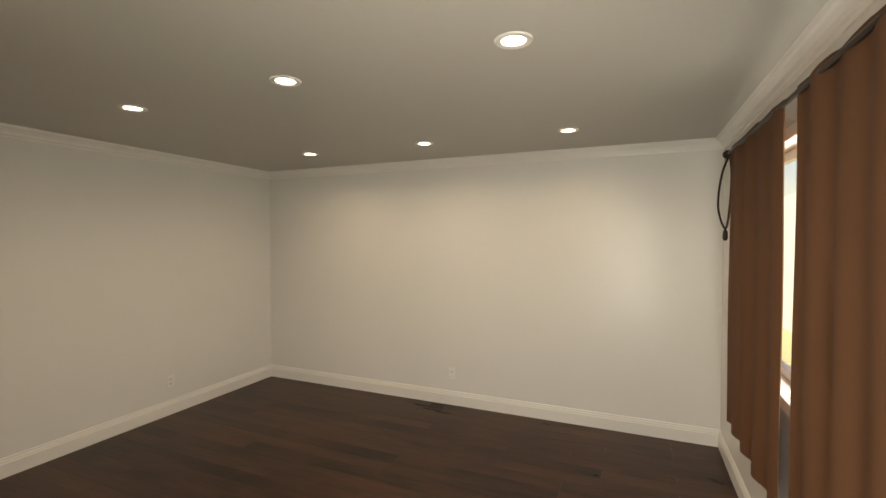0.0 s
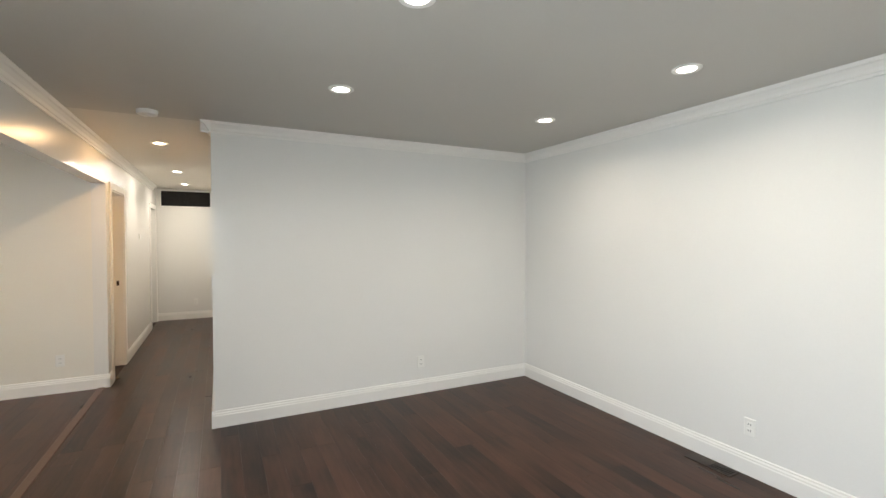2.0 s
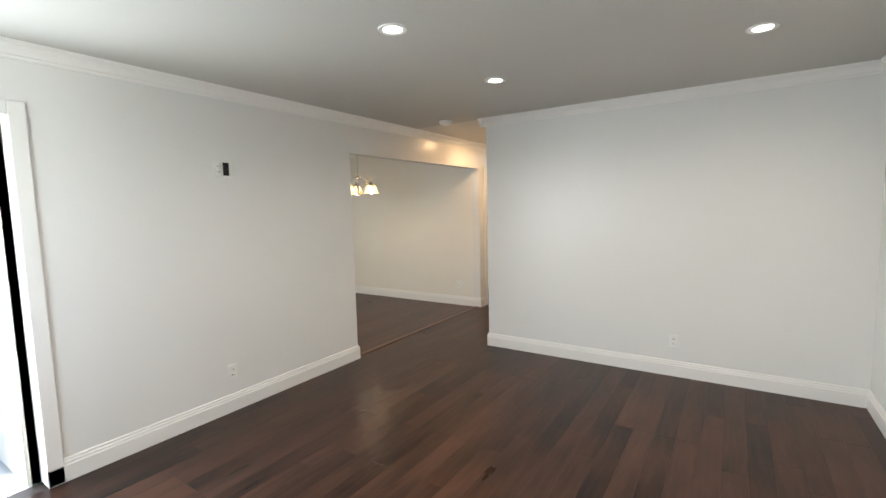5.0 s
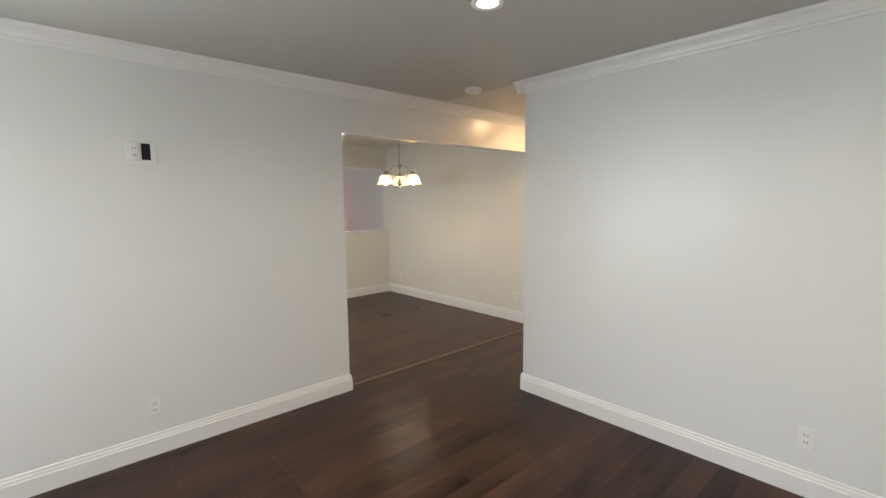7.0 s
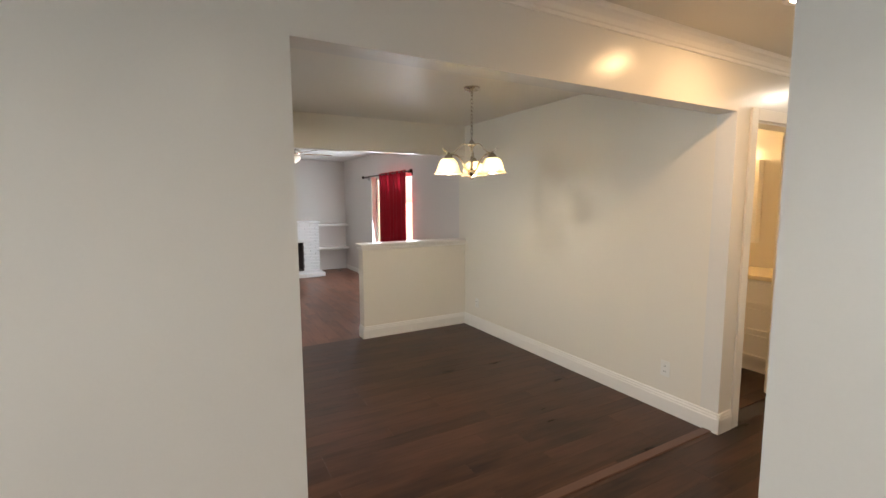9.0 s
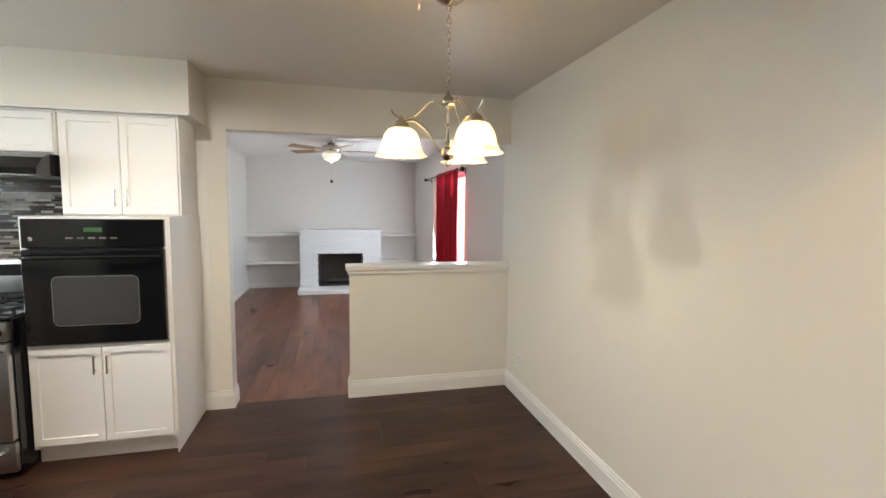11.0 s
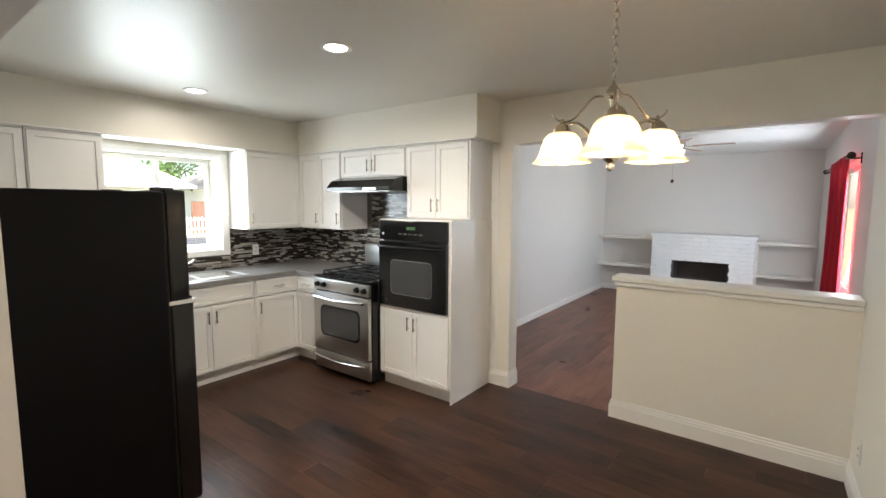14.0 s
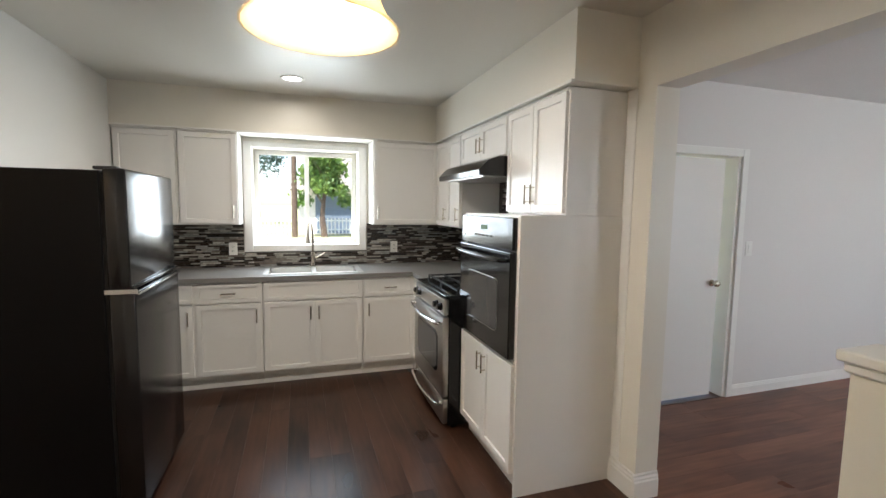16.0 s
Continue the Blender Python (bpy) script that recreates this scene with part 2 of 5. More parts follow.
TILE_REST = tone_material("mosaic_tile_field", TILE_TONES, 0.16, False)

# ---- mesh helpers ----
PLACED = {}


def thing(name, place, label, category, group="", kind=""):
    ob = new(name)
    ob.empty_display_size = 0.1
    ob.location = place
    PLACED[ob.name] = Matrix.Translation(place)
    return tagged(ob, label, category, group, kind)


def mesh_object(name, bm, mat):
    me = bpy.data.meshes.new(name)
    bmesh.ops.recalc_face_normals(bm, faces=bm.faces)
    bm.to_mesh(me)
    bm.free()
    me.materials.append(mat)
    return new(name, me)


def part(name, bm, mat, parent, label="", smooth=False):
    ob = mesh_object(name, bm, mat)
    ob.parent = parent
    ob.matrix_parent_inverse = PLACED.get(parent.name, Matrix()).inverted()
    if label:
        ob["label"] = label
    if smooth:
        smooth_mesh(ob)
    return ob


def smooth_mesh(ob, angle=40):
    ob.data.polygons.foreach_set("use_smooth", [True] * len(ob.data.polygons))
    ob.data.set_sharp_from_angle(angle=radians(angle))


def solid(name, bm, mat, label="", category="", kind="structure", group="", smooth=False):
    ob = mesh_object(name, bm, mat)
    if smooth:
        smooth_mesh(ob)
    return tagged(ob, label, category, group, kind)


def box(bm, x0, x1, y0, y1, z0, z1, bevel=0.0, seg=1):
    r = bmesh.ops.create_cube(bm, size=1.0, matrix=Matrix.LocRotScale(((x0 + x1) / 2, (y0 + y1) / 2, (z0 + z1) / 2), None, (abs(x1 - x0), abs(y1 - y0), abs(z1 - z0))))
    if bevel:
        es = list({e for v in r["verts"] for e in v.link_edges})
        bmesh.ops.bevel(bm, geom=es, offset=bevel, segments=seg, affect="EDGES", profile=0.5)
    return bm


def bx(x0, x1, y0, y1, z0, z1, bevel=0.0, seg=1):
    return box(bmesh.new(), x0, x1, y0, y1, z0, z1, bevel, seg)


def rounded_plate(facing_pair, u0, u1, w0, w1, z0, z1, r, seg=5):
    """A flat plate with round corners on a front."""
    Q = facing_pair[1]
    bm = bmesh.new()
    out = []
    for cu, cz, a0 in ((u1 - r, z1 - r, 0), (u0 + r, z1 - r, 90), (u0 + r, z0 + r, 180), (u1 - r, z0 + r, 270)):
        for k in range(seg + 1):
            a = radians(a0 + 90 * k / seg)
            out.append((cu + r * math.cos(a), cz + r * math.sin(a)))
    ends = [[bm.verts.new(Q(u, w, z)) for u, z in out] for w in (w0, w1)]
    n = len(out)
    for i in range(n):
        bm.faces.new((ends[0][i], ends[0][(i + 1) % n], ends[1][(i + 1) % n], ends[1][i]))
    bm.faces.new(ends[0])
    bm.faces.new(ends[1])
    return bm


def boxes(*rows):
    bm = bmesh.new()
    for r in rows:
        box(bm, *r)
    return bm


def lathe(profile, place=(0, 0, 0), seg=24, bm=None, m=None):
    """A turned shape: profile rows of radius, height."""
    bm = bm or bmesh.new()
    rings = []
    for r, z in profile:
        ring = []
        for k in range(seg):
            a = 2 * math.pi * k / seg
            v = Vector((max(r, 1e-4) * math.cos(a), max(r, 1e-4) * math.sin(a), z))
            v = (m @ v) if m else v
            ring.append(bm.verts.new(v + Vector(place)))
        rings.append(ring)
    for a, b in zip(rings, rings[1:]):
        for k in range(seg):
            bm.faces.new((a[k], a[(k + 1) % seg], b[(k + 1) % seg], b[k]))
    bm.faces.new(rings[0])
    bm.faces.new(rings[-1])
    return bm


def tube(points, radius, seg=8, bm=None):
    """A round bar along points."""
    bm = bm or bmesh.new()
    pts = [Vector(p) for p in points]
    rings = []
    side = None
    for i, p in enumerate(pts):
        d = (pts[min(i + 1, len(pts) - 1)] - pts[max(i - 1, 0)]).normalized()
        if side is None:
            side = d.orthogonal().normalized()
        side = (side - d * side.dot(d)).normalized()
        up = d.cross(side)
        r = radius[i] if isinstance(radius, (list, tuple)) else radius
        rings.append([bm.verts.new(p + (side * math.cos(2 * math.pi * k / seg) + up * math.sin(2 * math.pi * k / seg)) * r) for k in range(seg)])
    for a, b in zip(rings, rings[1:]):
        for k in range(seg):
            bm.faces.new((a[k], a[(k + 1) % seg], b[(k + 1) % seg], b[k]))
    bm.faces.new(rings[0])
    bm.faces.new(rings[-1])
    return bm


def sweep(profile, a, b, out, bm=None):
    """A moulding: profile rows (depth, height), run from a to b, depth along out."""
    bm = bm or bmesh.new()
    a, b, out = Vector(a), Vector(b), Vector(out)
    ends = [[bm.verts.new(p + out * d + Vector((0, 0, h))) for d, h in profile] for p in (a, b)]
    k = len(profile)
    for i in range(k):
        bm.faces.new((ends[0][i], ends[0][(i + 1) % k], ends[1][(i + 1) % k], ends[1][i]))
    bm.faces.new(ends[0])
    bm.faces.new(ends[1])
    return bm


def spline(points, n=8):
    """Smooth points through the given ones."""
    p = [Vector(q) for q in points]
    p = [2 * p[0] - p[1]] + p + [2 * p[-1] - p[-2]]
    out = []
    for i in range(1, len(p) - 2):
        for k in range(n):
            t = k / n
            out.append(0.5 * ((2 * p[i]) + (p[i + 1] - p[i - 1]) * t + (2 * p[i - 1] - 5 * p[i] + 4 * p[i + 1] - p[i + 2]) * t * t + (3 * p[i] - p[i - 1] - 3 * p[i + 1] + p[i + 2]) * t ** 3))
    return out + [p[-2]]


# ---- the plan ----
H = 2.44
XB, YF, YA, YD, YE = 4.05, 0.51, 5.16, 6.76, 10.85
XH = 0.97
XK, YW = -3.14, 1.83
YL, YR, XFAR = 3.71, 6.88, -8.50
HEAD = 2.08

# ---- walls ----
solid("wall_left", boxes(
    (-0.12, 0, 0.39, 0.70, 0, H), (-0.12, 0, 0.70, 1.64, 2.06, H), (-0.12, 0, 1.64, 4.12, 0, H), (-0.12, 0, 4.12, YD, HEAD, H),
    (-0.12, 0, YD, 6.98, 0, H), (-0.12, 0, 6.98, 7.66, 2.04, H), (-0.12, 0, 7.66, 10.02, 0, H), (-0.12, 0, 10.02, 10.72, 2.04, H), (-0.12, 0, 10.72, 10.97, 0, H)),
    WALL, "off-white satin painted wall with a wide opening", "wall")
solid("wall_front", boxes((0, 0.22, 0.39, YF, 0, H), (0.22, 3.1, 0.39, YF, 0, 0.95), (0.22, 3.1, 0.39, YF, 2.1, H), (3.1, 4.17, 0.39, YF, 0, H)), WALL,
      "off-white painted wall with a curtained window", "wall")
solid("wall_right", bx(XB, XB + 0.12, YF, 5.28, 0, H), WALL, "plain off-white satin painted wall", "wall")
solid("wall_back", boxes((XH, XB, YA, 5.28, 0, H)), WALL, "plain off-white satin painted wall beside the hallway", "wall")
solid("wall_hall_right", bx(XH, XH + 0.12, 5.28, 10.97, 0, H), WALL, "off-white painted hallway wall", "wall")
solid("wall_hall_end", boxes((0, XH, YE, 10.97, 0, H)), WALL, "off-white painted wall at the hallway's end", "wall")
solid("wall_kitchen_window", boxes((XK, -2.075, 1.58, YW, 0, H), (-2.075, -1.105, 1.58, YW, 0, 1.115), (-2.075, -1.105, 1.58, YW, 2.02, H), (-1.105, -0.12, 1.58, YW, 0, H)),
      WALL_CREAM, "cream painted kitchen wall with a window over the sink", "wall")
solid("wall_kitchen_back", boxes((-3.28, XK, 1.69, 4.55, 0, H), (-3.28, XK, 4.55, YD, 2.085, H)), WALL_CREAM, "cream painted wall with a wide cased header opening", "wall")
solid("wall_dining", bx(-3.28, -0.12, YD, YR, 0, H), WALL_CREAM, "cream satin painted dining wall", "wall")
solid("wall_family_left", boxes((XFAR, -4.76, 3.56, YL, 0, H), (-4.76, -3.90, 3.56, YL, 1.91, H), (-3.90, -3.28, 3.56, YL, 0, H)), WALL_FAMILY,
      "pale painted family room wall with a door", "wall")
solid("wall_family_right", boxes((XFAR, -6.75, YR, 7.0, 0, H), (-6.75, -4.92, YR, 7.0, 0, 0.7), (-6.75, -4.92, YR, 7.0, 2.0, H), (-4.92, -3.28, YR, 7.0, 0, H)), WALL_FAMILY,
      "pale painted family room wall with a window", "wall")
solid("wall_family_far", bx(XFAR - 0.12, XFAR, 3.56, 7.0, 0, H), WALL_FAMILY, "pale painted wall above the fireplace", "wall")
solid("wall_bath_left", bx(-2.12, -2.0, YR, 8.77, 0, H), WALL_CREAM, "cream bathroom wall", "wall")
solid("wall_bath_end", bx(-2.0, -0.12, 8.65, 8.77, 0, H), WALL_CREAM, "cream bathroom wall", "wall")
solid("wall_room_end", boxes((-1.4, -0.12, 10.0, 10.02, 0, H), (-1.4, -0.12, 10.72, 10.74, 0, H), (-1.42, -1.4, 10.0, 10.74, 0, H)), WALL, "plain wall of a side room", "wall")
solid("porch_wall", boxes((-1.0, -0.12, 1.60, 1.69, 0, 2.6)), WALL_FAMILY, "plain porch wall", "wall")

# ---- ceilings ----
solid("ceiling", bx(0, XB, YF, YA, H, H + 0.1), CEIL, "flat grey living room ceiling, darkened for weak bounce light", "ceiling")
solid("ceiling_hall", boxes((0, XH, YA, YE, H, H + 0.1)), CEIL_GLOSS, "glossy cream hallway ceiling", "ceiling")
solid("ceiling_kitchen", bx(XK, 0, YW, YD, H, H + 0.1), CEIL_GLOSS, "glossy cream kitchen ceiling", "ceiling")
solid("ceiling_family", bx(XFAR, -3.28, YL, YR, H, H + 0.1), CEIL_POP, "white textured family room ceiling", "ceiling")
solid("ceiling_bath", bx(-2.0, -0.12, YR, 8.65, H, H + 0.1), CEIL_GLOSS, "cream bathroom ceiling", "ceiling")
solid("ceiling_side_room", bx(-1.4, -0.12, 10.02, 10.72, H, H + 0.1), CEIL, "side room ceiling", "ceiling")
solid("roof_slab", bx(-8.8, 4.4, 1.69, 11.2, 2.60, 2.72), WALL_FAMILY, "roof slab over the house", "roof")

# ---- floors ----
floor = solid("floor", boxes((-0.12, XB, YF, YA, -0.06, -0.008), (-0.12, XH, YA, YE, -0.06, -0.008)), SUBFLOOR, "dark walnut board floor of the living room and hall", "floor")
floor_kitchen = solid("floor_kitchen", boxes((-3.22, -0.12, YW, YD, -0.06, -0.008), (-2.0, -0.12, YR, 8.65, -0.06, -0.008), (-1.4, -0.12, 10.02, 10.72, -0.06, -0.008)), SUBFLOOR,
                      "dark walnut board floor of kitchen and dining", "floor")
floor_family = solid("floor_family", boxes((XFAR, -3.22, YL, YR, -0.06, -0.008)), SUBFLOOR, "brown laminate board floor of the family room", "floor")

# ---- boards of the floors ----
THR = bx(-0.09, -0.03, 4.12, YD, -0.008, 0.009, 0.004)
part("threshold", THR, THRESHOLD, floor, "worn brown wooden threshold strip")


def board_mesh(name, length, width, mat, along):
    l, w = length / 2, width / 2 - 0.0002
    bm = bx(-w, w, -l, l, -0.008, 0.0, 0.0004) if along == "y" else bx(-l, l, -w, w, -0.008, 0.0, 0.0004)
    me = bpy.data.meshes.new(name)
    bm.to_mesh(me)
    bm.free()
    me.materials.append(mat)
    return me


def lay_boards(parent, x0, x1, y0, y1, width, length, mat, along, seed):
    """Boards in rows with random joints; cut lengths are shared meshes of a few sizes."""
    rng = random.Random(seed)
    u0, u1, v0, v1 = (x0, x1, y0, y1) if along == "y" else (y0, y1, x0, x1)
    cuts, row = {}, u0
    while row < u1 - 0.01:
        w = min(width, u1 - row)
        at = v0 - rng.choice((0.1, 0.3, 0.5, 0.7)) * length
        while at < v1:
            a, b = max(at, v0), min(at + length, v1)
            at += length
            if b - a < 0.02:
                continue
            key = (round(b - a, 4), round(w, 4))
            if key not in cuts:
                cuts[key] = board_mesh("board", key[0] - 0.0005, w, mat, along)
            ob = new("board", cuts[key])
            c, d = row + w / 2, (a + b) / 2
            ob.location = (c, d, 0) if along == "y" else (d, c, 0)
            ob.parent = parent
        row += width


lay_boards(floor, -0.06, 0, 4.12, YD, 0.127, 1.2, PLANK, "y", 6)
lay_boards(floor_kitchen, -0.12, -0.06, 4.12, YD, 0.127, 1.2, PLANK, "y", 7)
lay_boards(floor, 0, XB, YF, YA, 0.127, 1.2, PLANK, "y", 1)
lay_boards(floor, 0, XH, YA, YE, 0.127, 1.2, PLANK, "y", 2)
lay_boards(floor_kitchen, -3.20, -0.12, YW + 0.3, YD, 0.127, 1.2, PLANK, "y", 3)
lay_boards(floor_kitchen, -2.0, -0.12, YR, 8.65, 0.127, 1.2, PLANK, "y", 4)
lay_boards(floor_family, XFAR, -3.20, YL, YR, 0.15, 1.2, PLANK_FAMILY, "x", 5)
solid("floor_side_room", bx(-1.4, -0.12, 10.02, 10.72, -0.008, 0.0), PLANK, "dark board floor of a side room", "floor")

# ---- baseboards and crown ----
BASE = [(0, 0), (0.016, 0), (0.016, 0.095), (0.012, 0.103), (0.012, 0.112), (0.007, 0.122), (0.007, 0.132), (0.0, 0.138)]
CROWN = [(0, -0.085), (0.010, -0.085), (0.014, -0.070), (0.022, -0.066), (0.030, -0.045), (0.048, -0.026), (0.060, -0.020), (0.064, -0.010), (0.070, -0.0005), (0, -0.0005)]


BASE_LOW = [(d * 0.8, h * 0.66) for d, h in BASE]


def run(name, profile, a, b, out, z, mat, label):
    return solid(name, sweep(profile, (*a, z), (*b, z), (*out, 0)), mat, label, "trim")


BB, CR = "white stepped wooden baseboard", "white crown moulding"
run("baseboard", BASE, (0, 1.64), (0, 4.12), (1, 0), 0, TRIM, BB)
run("baseboard", BASE, (-0.12, 4.12), (0.016, 4.12), (0, 1), 0, TRIM, BB)
run("baseboard", BASE, (0, YF), (0, 0.62), (1, 0), 0, TRIM, BB)
run("baseboard", BASE, (0, YF), (XB, YF), (0, 1), 0, TRIM, BB)
run("baseboard", BASE, (XB, YF), (XB, YA), (-1, 0), 0, TRIM, BB)
run("baseboard", BASE, (XH - 0.016, YA), (XB, YA), (0, -1), 0, TRIM, BB)
run("baseboard", BASE, (XH, YA), (XH, YE), (-1, 0), 0, TRIM, BB)
run("baseboard", BASE, (0, YE), (XH, YE), (0, -1), 0, TRIM, BB)
run("baseboard", BASE, (0, YD - 0.016), (0, 6.90), (1, 0), 0, TRIM, BB)
run("baseboard", BASE, (0, 7.74), (0, 9.94), (1, 0), 0, TRIM, BB)
run("baseboard", BASE, (XK, YD), (0.016, YD), (0, -1), 0, TRIM, BB)
run("baseboard", BASE, (XK, 5.425), (XK, YD), (1, 0), 0, TRIM, BB)
run("baseboard", BASE, (-3.28, 5.425), (XK + 0.016, 5.425), (0, -1), 0, TRIM, BB)
run("baseboard", BASE, (XK, 4.36), (XK, 4.55), (1, 0), 0, TRIM, BB)
run("baseboard", BASE, (-3.28, 4.55), (XK + 0.016, 4.55), (0, 1), 0, TRIM, BB)
run("baseboard", BASE_LOW, (XFAR, YL), (-4.82, YL), (0, 1), 0, TRIM, BB)
run("baseboard", BASE_LOW, (-3.84, YL), (-3.28, YL), (0, 1), 0, TRIM, BB)
run("baseboard", BASE_LOW, (XFAR, YR), (-3.28, YR), (0, -1), 0, TRIM, BB)
run("baseboard", BASE_LOW, (XFAR, YL), (XFAR, 4.66), (1, 0), 0, TRIM, BB)
run("crown", CROWN, (0, YF), (0, 10.4), (1, 0), H, TRIM, CR)
run("crown", CROWN, (0, YF), (XB, YF), (0, 1), H, TRIM, CR)
run("crown", CROWN, (XB, YF), (XB, YA), (-1, 0), H, TRIM, CR)
run("crown", CROWN, (XH - 0.07, YA), (XB, YA), (0, -1), H, TRIM, CR)
run("crown", CROWN, (XH, YA - 0.07), (XH, 5.30), (-1, 0), H, TRIM, CR)

# half wall with a moulded cap
half_wall = solid("half_wall", bx(-3.28, XK, 5.425, YD, 0, 1.0), WALL_CREAM, "cream painted half wall between dining and family room", "wall")
part("cap", boxes((-3.31, -3.11, 5.395, YD - 0.002, 1.035, 1.072, 0.006), (-3.30, -3.125, 5.41, YD - 0.002, 1.0, 1.035, 0.008)), TRIM, half_wall, "off-white moulded wooden cap")


# ---- doors ----
def casing(name, axis, pos, u0, u1, top, out, width=0.075):
    """Flat casing round an opening, on the face at pos of a wall."""
    d0, d1 = sorted((pos, pos + 0.016 * out))
    rows = [(u0 - width, u0, 0, top + width), (u1, u1 + width, 0, top + width), (u0, u1, top, top + width)]
    bm = bmesh.new()
    for a, b, z0, z1 in rows:
        box(bm, *((d0, d1, a, b) if axis == "x" else (a, b, d0, d1)), z0, z1, 0.003)
    return solid(name, bm, TRIM, "white flat door casing", "trim")


casing("door_trim_1", "x", 0.0, 6.98, 7.66, 2.04, 1)
casing("door_trim_2", "x", 0.0, 10.02, 10.72, 2.04, 1)
casing("door_trim_3", "y", YL, -4.76, -3.90, 1.91, 1, 0.06)
casing("door_trim_4", "x", 0.0, 0.70, 1.64, 2.06, 1)
solid("door_jamb_1", boxes((-0.122, 0.002, 6.978, 6.99, 0, 2.04), (-0.122, 0.002, 7.65, 7.662, 0, 2.04), (-0.122, 0.002, 6.99, 7.65, 2.028, 2.042)), TRIM, "white door jamb", "trim")


def knob_set(door, x, y, z, out):
    k = part("knob", lathe([(0.026, 0), (0.026, 0.006), (0.01, 0.008), (0.01, 0.03), (0.024, 0.036), (0.028, 0.05), (0.022, 0.062), (0.0, 0.066)], (x, y, z), 16, m=Matrix.Rotation(radians(-90 * out), 4, "X")), NICKEL, door, "satin nickel door knob", True)
    return k


door_1 = solid("door_1", bx(-4.66, -3.905, 3.625, 3.66, 0.012, 1.895, 0.003), TRIM, "white flush door standing slightly ajar", "door")
knob_set(door_1, -4.60, 3.66, 0.93, 1)
tagged(door_1, kind="structure")
part("door_stile", boxes((-4.76, -4.735, 3.59, 3.706, 0, 1.91)), TRIM, door_1)
door_2 = solid("door_2", bx(-0.10, -0.065, 10.03, 10.71, 0.012, 2.03, 0.003), TRIM, "white flush door at the hallway's end", "door")
door_3 = solid("door_3", bx(-0.165, -0.13, 7.70, 8.05, 0.012, 2.02, 0.003), TRIM, "white bathroom door folded open against the wall", "door")
part("latch", bx(-0.07, -0.045, 7.636, 7.65, 0.96, 1.02, 0.004, 2), BRONZE, door_3, "dark door latch and knob")

# ---- windows ----
def window(name, axis, pos0, pos1, u0, u1, z0, z1, label, sash=True, fw=0.045):
    """A framed sliding window in an opening; pos0..pos1 is the frame's depth."""
    def B(a, b, c, d, p0=pos0, p1=pos1, bev=0.004):
        return (a, b, p0, p1, c, d, bev) if axis == "y" else (p0, p1, a, b, c, d, bev)
    fr = boxes(B(u0, u1, z0, z0 + fw), B(u0, u1, z1 - fw, z1), B(u0, u0 + fw, z0 + fw, z1 - fw), B(u1 - fw, u1, z0 + fw, z1 - fw))
    w = solid(name, fr, PLASTIC, label, "window")
    mid, q = (u0 + u1) / 2, (pos0 + pos1) / 2
    if sash:
        part("sash", boxes(B(mid - 0.022, mid + 0.022, z0 + fw, z1 - fw, q - 0.014, q + 0.014)), PLASTIC, w, "white vinyl meeting rail")
    for a, b in ((u0 + fw, mid - 0.02), (mid + 0.02, u1 - fw)):
        g = part("pane", boxes(B(a, b, z0 + fw, z1 - fw, q - 0.002, q + 0.002, 0)), PANE, w)
        g.visible_shadow = False
    return w


window("window_1", "y", 0.40, 0.44, 0.22, 3.1, 0.95, 2.1, "white framed living room window behind brown curtains")
window("window_2", "y", 1.59, 1.63, -2.075, -1.105, 1.115, 2.02, "white vinyl sliding window over the kitchen sink")
window("window_3", "y", 6.97, 7.0, -6.75, -4.92, 0.7, 2.0, "white framed family room window behind a red curtain")
solid("window_trim_1", boxes((-2.15, -2.075, YW, YW + 0.018, 1.055, 2.068, 0.004), (-1.105, -1.03, YW, YW + 0.018, 1.055, 2.068, 0.004), (-2.075, -1.105, YW, YW + 0.018, 2.02, 2.068, 0.004),
                             (-2.075, -1.105, YW, YW + 0.018, 1.055, 1.115, 0.004)), TRIM, "white painted window casing", "trim")
solid("window_trim_2", boxes((0.14, 0.22, YF, YF + 0.018, 0.87, 2.16, 0.004), (3.1, 3.18, YF, YF + 0.018, 0.87, 2.16, 0.004), (0.22, 3.1, YF, YF + 0.018, 2.1, 2.16, 0.004), (0.22, 3.1, YF, YF + 0.03, 0.89, 0.95, 0.004)),
      TRIM, "white painted window casing", "trim")


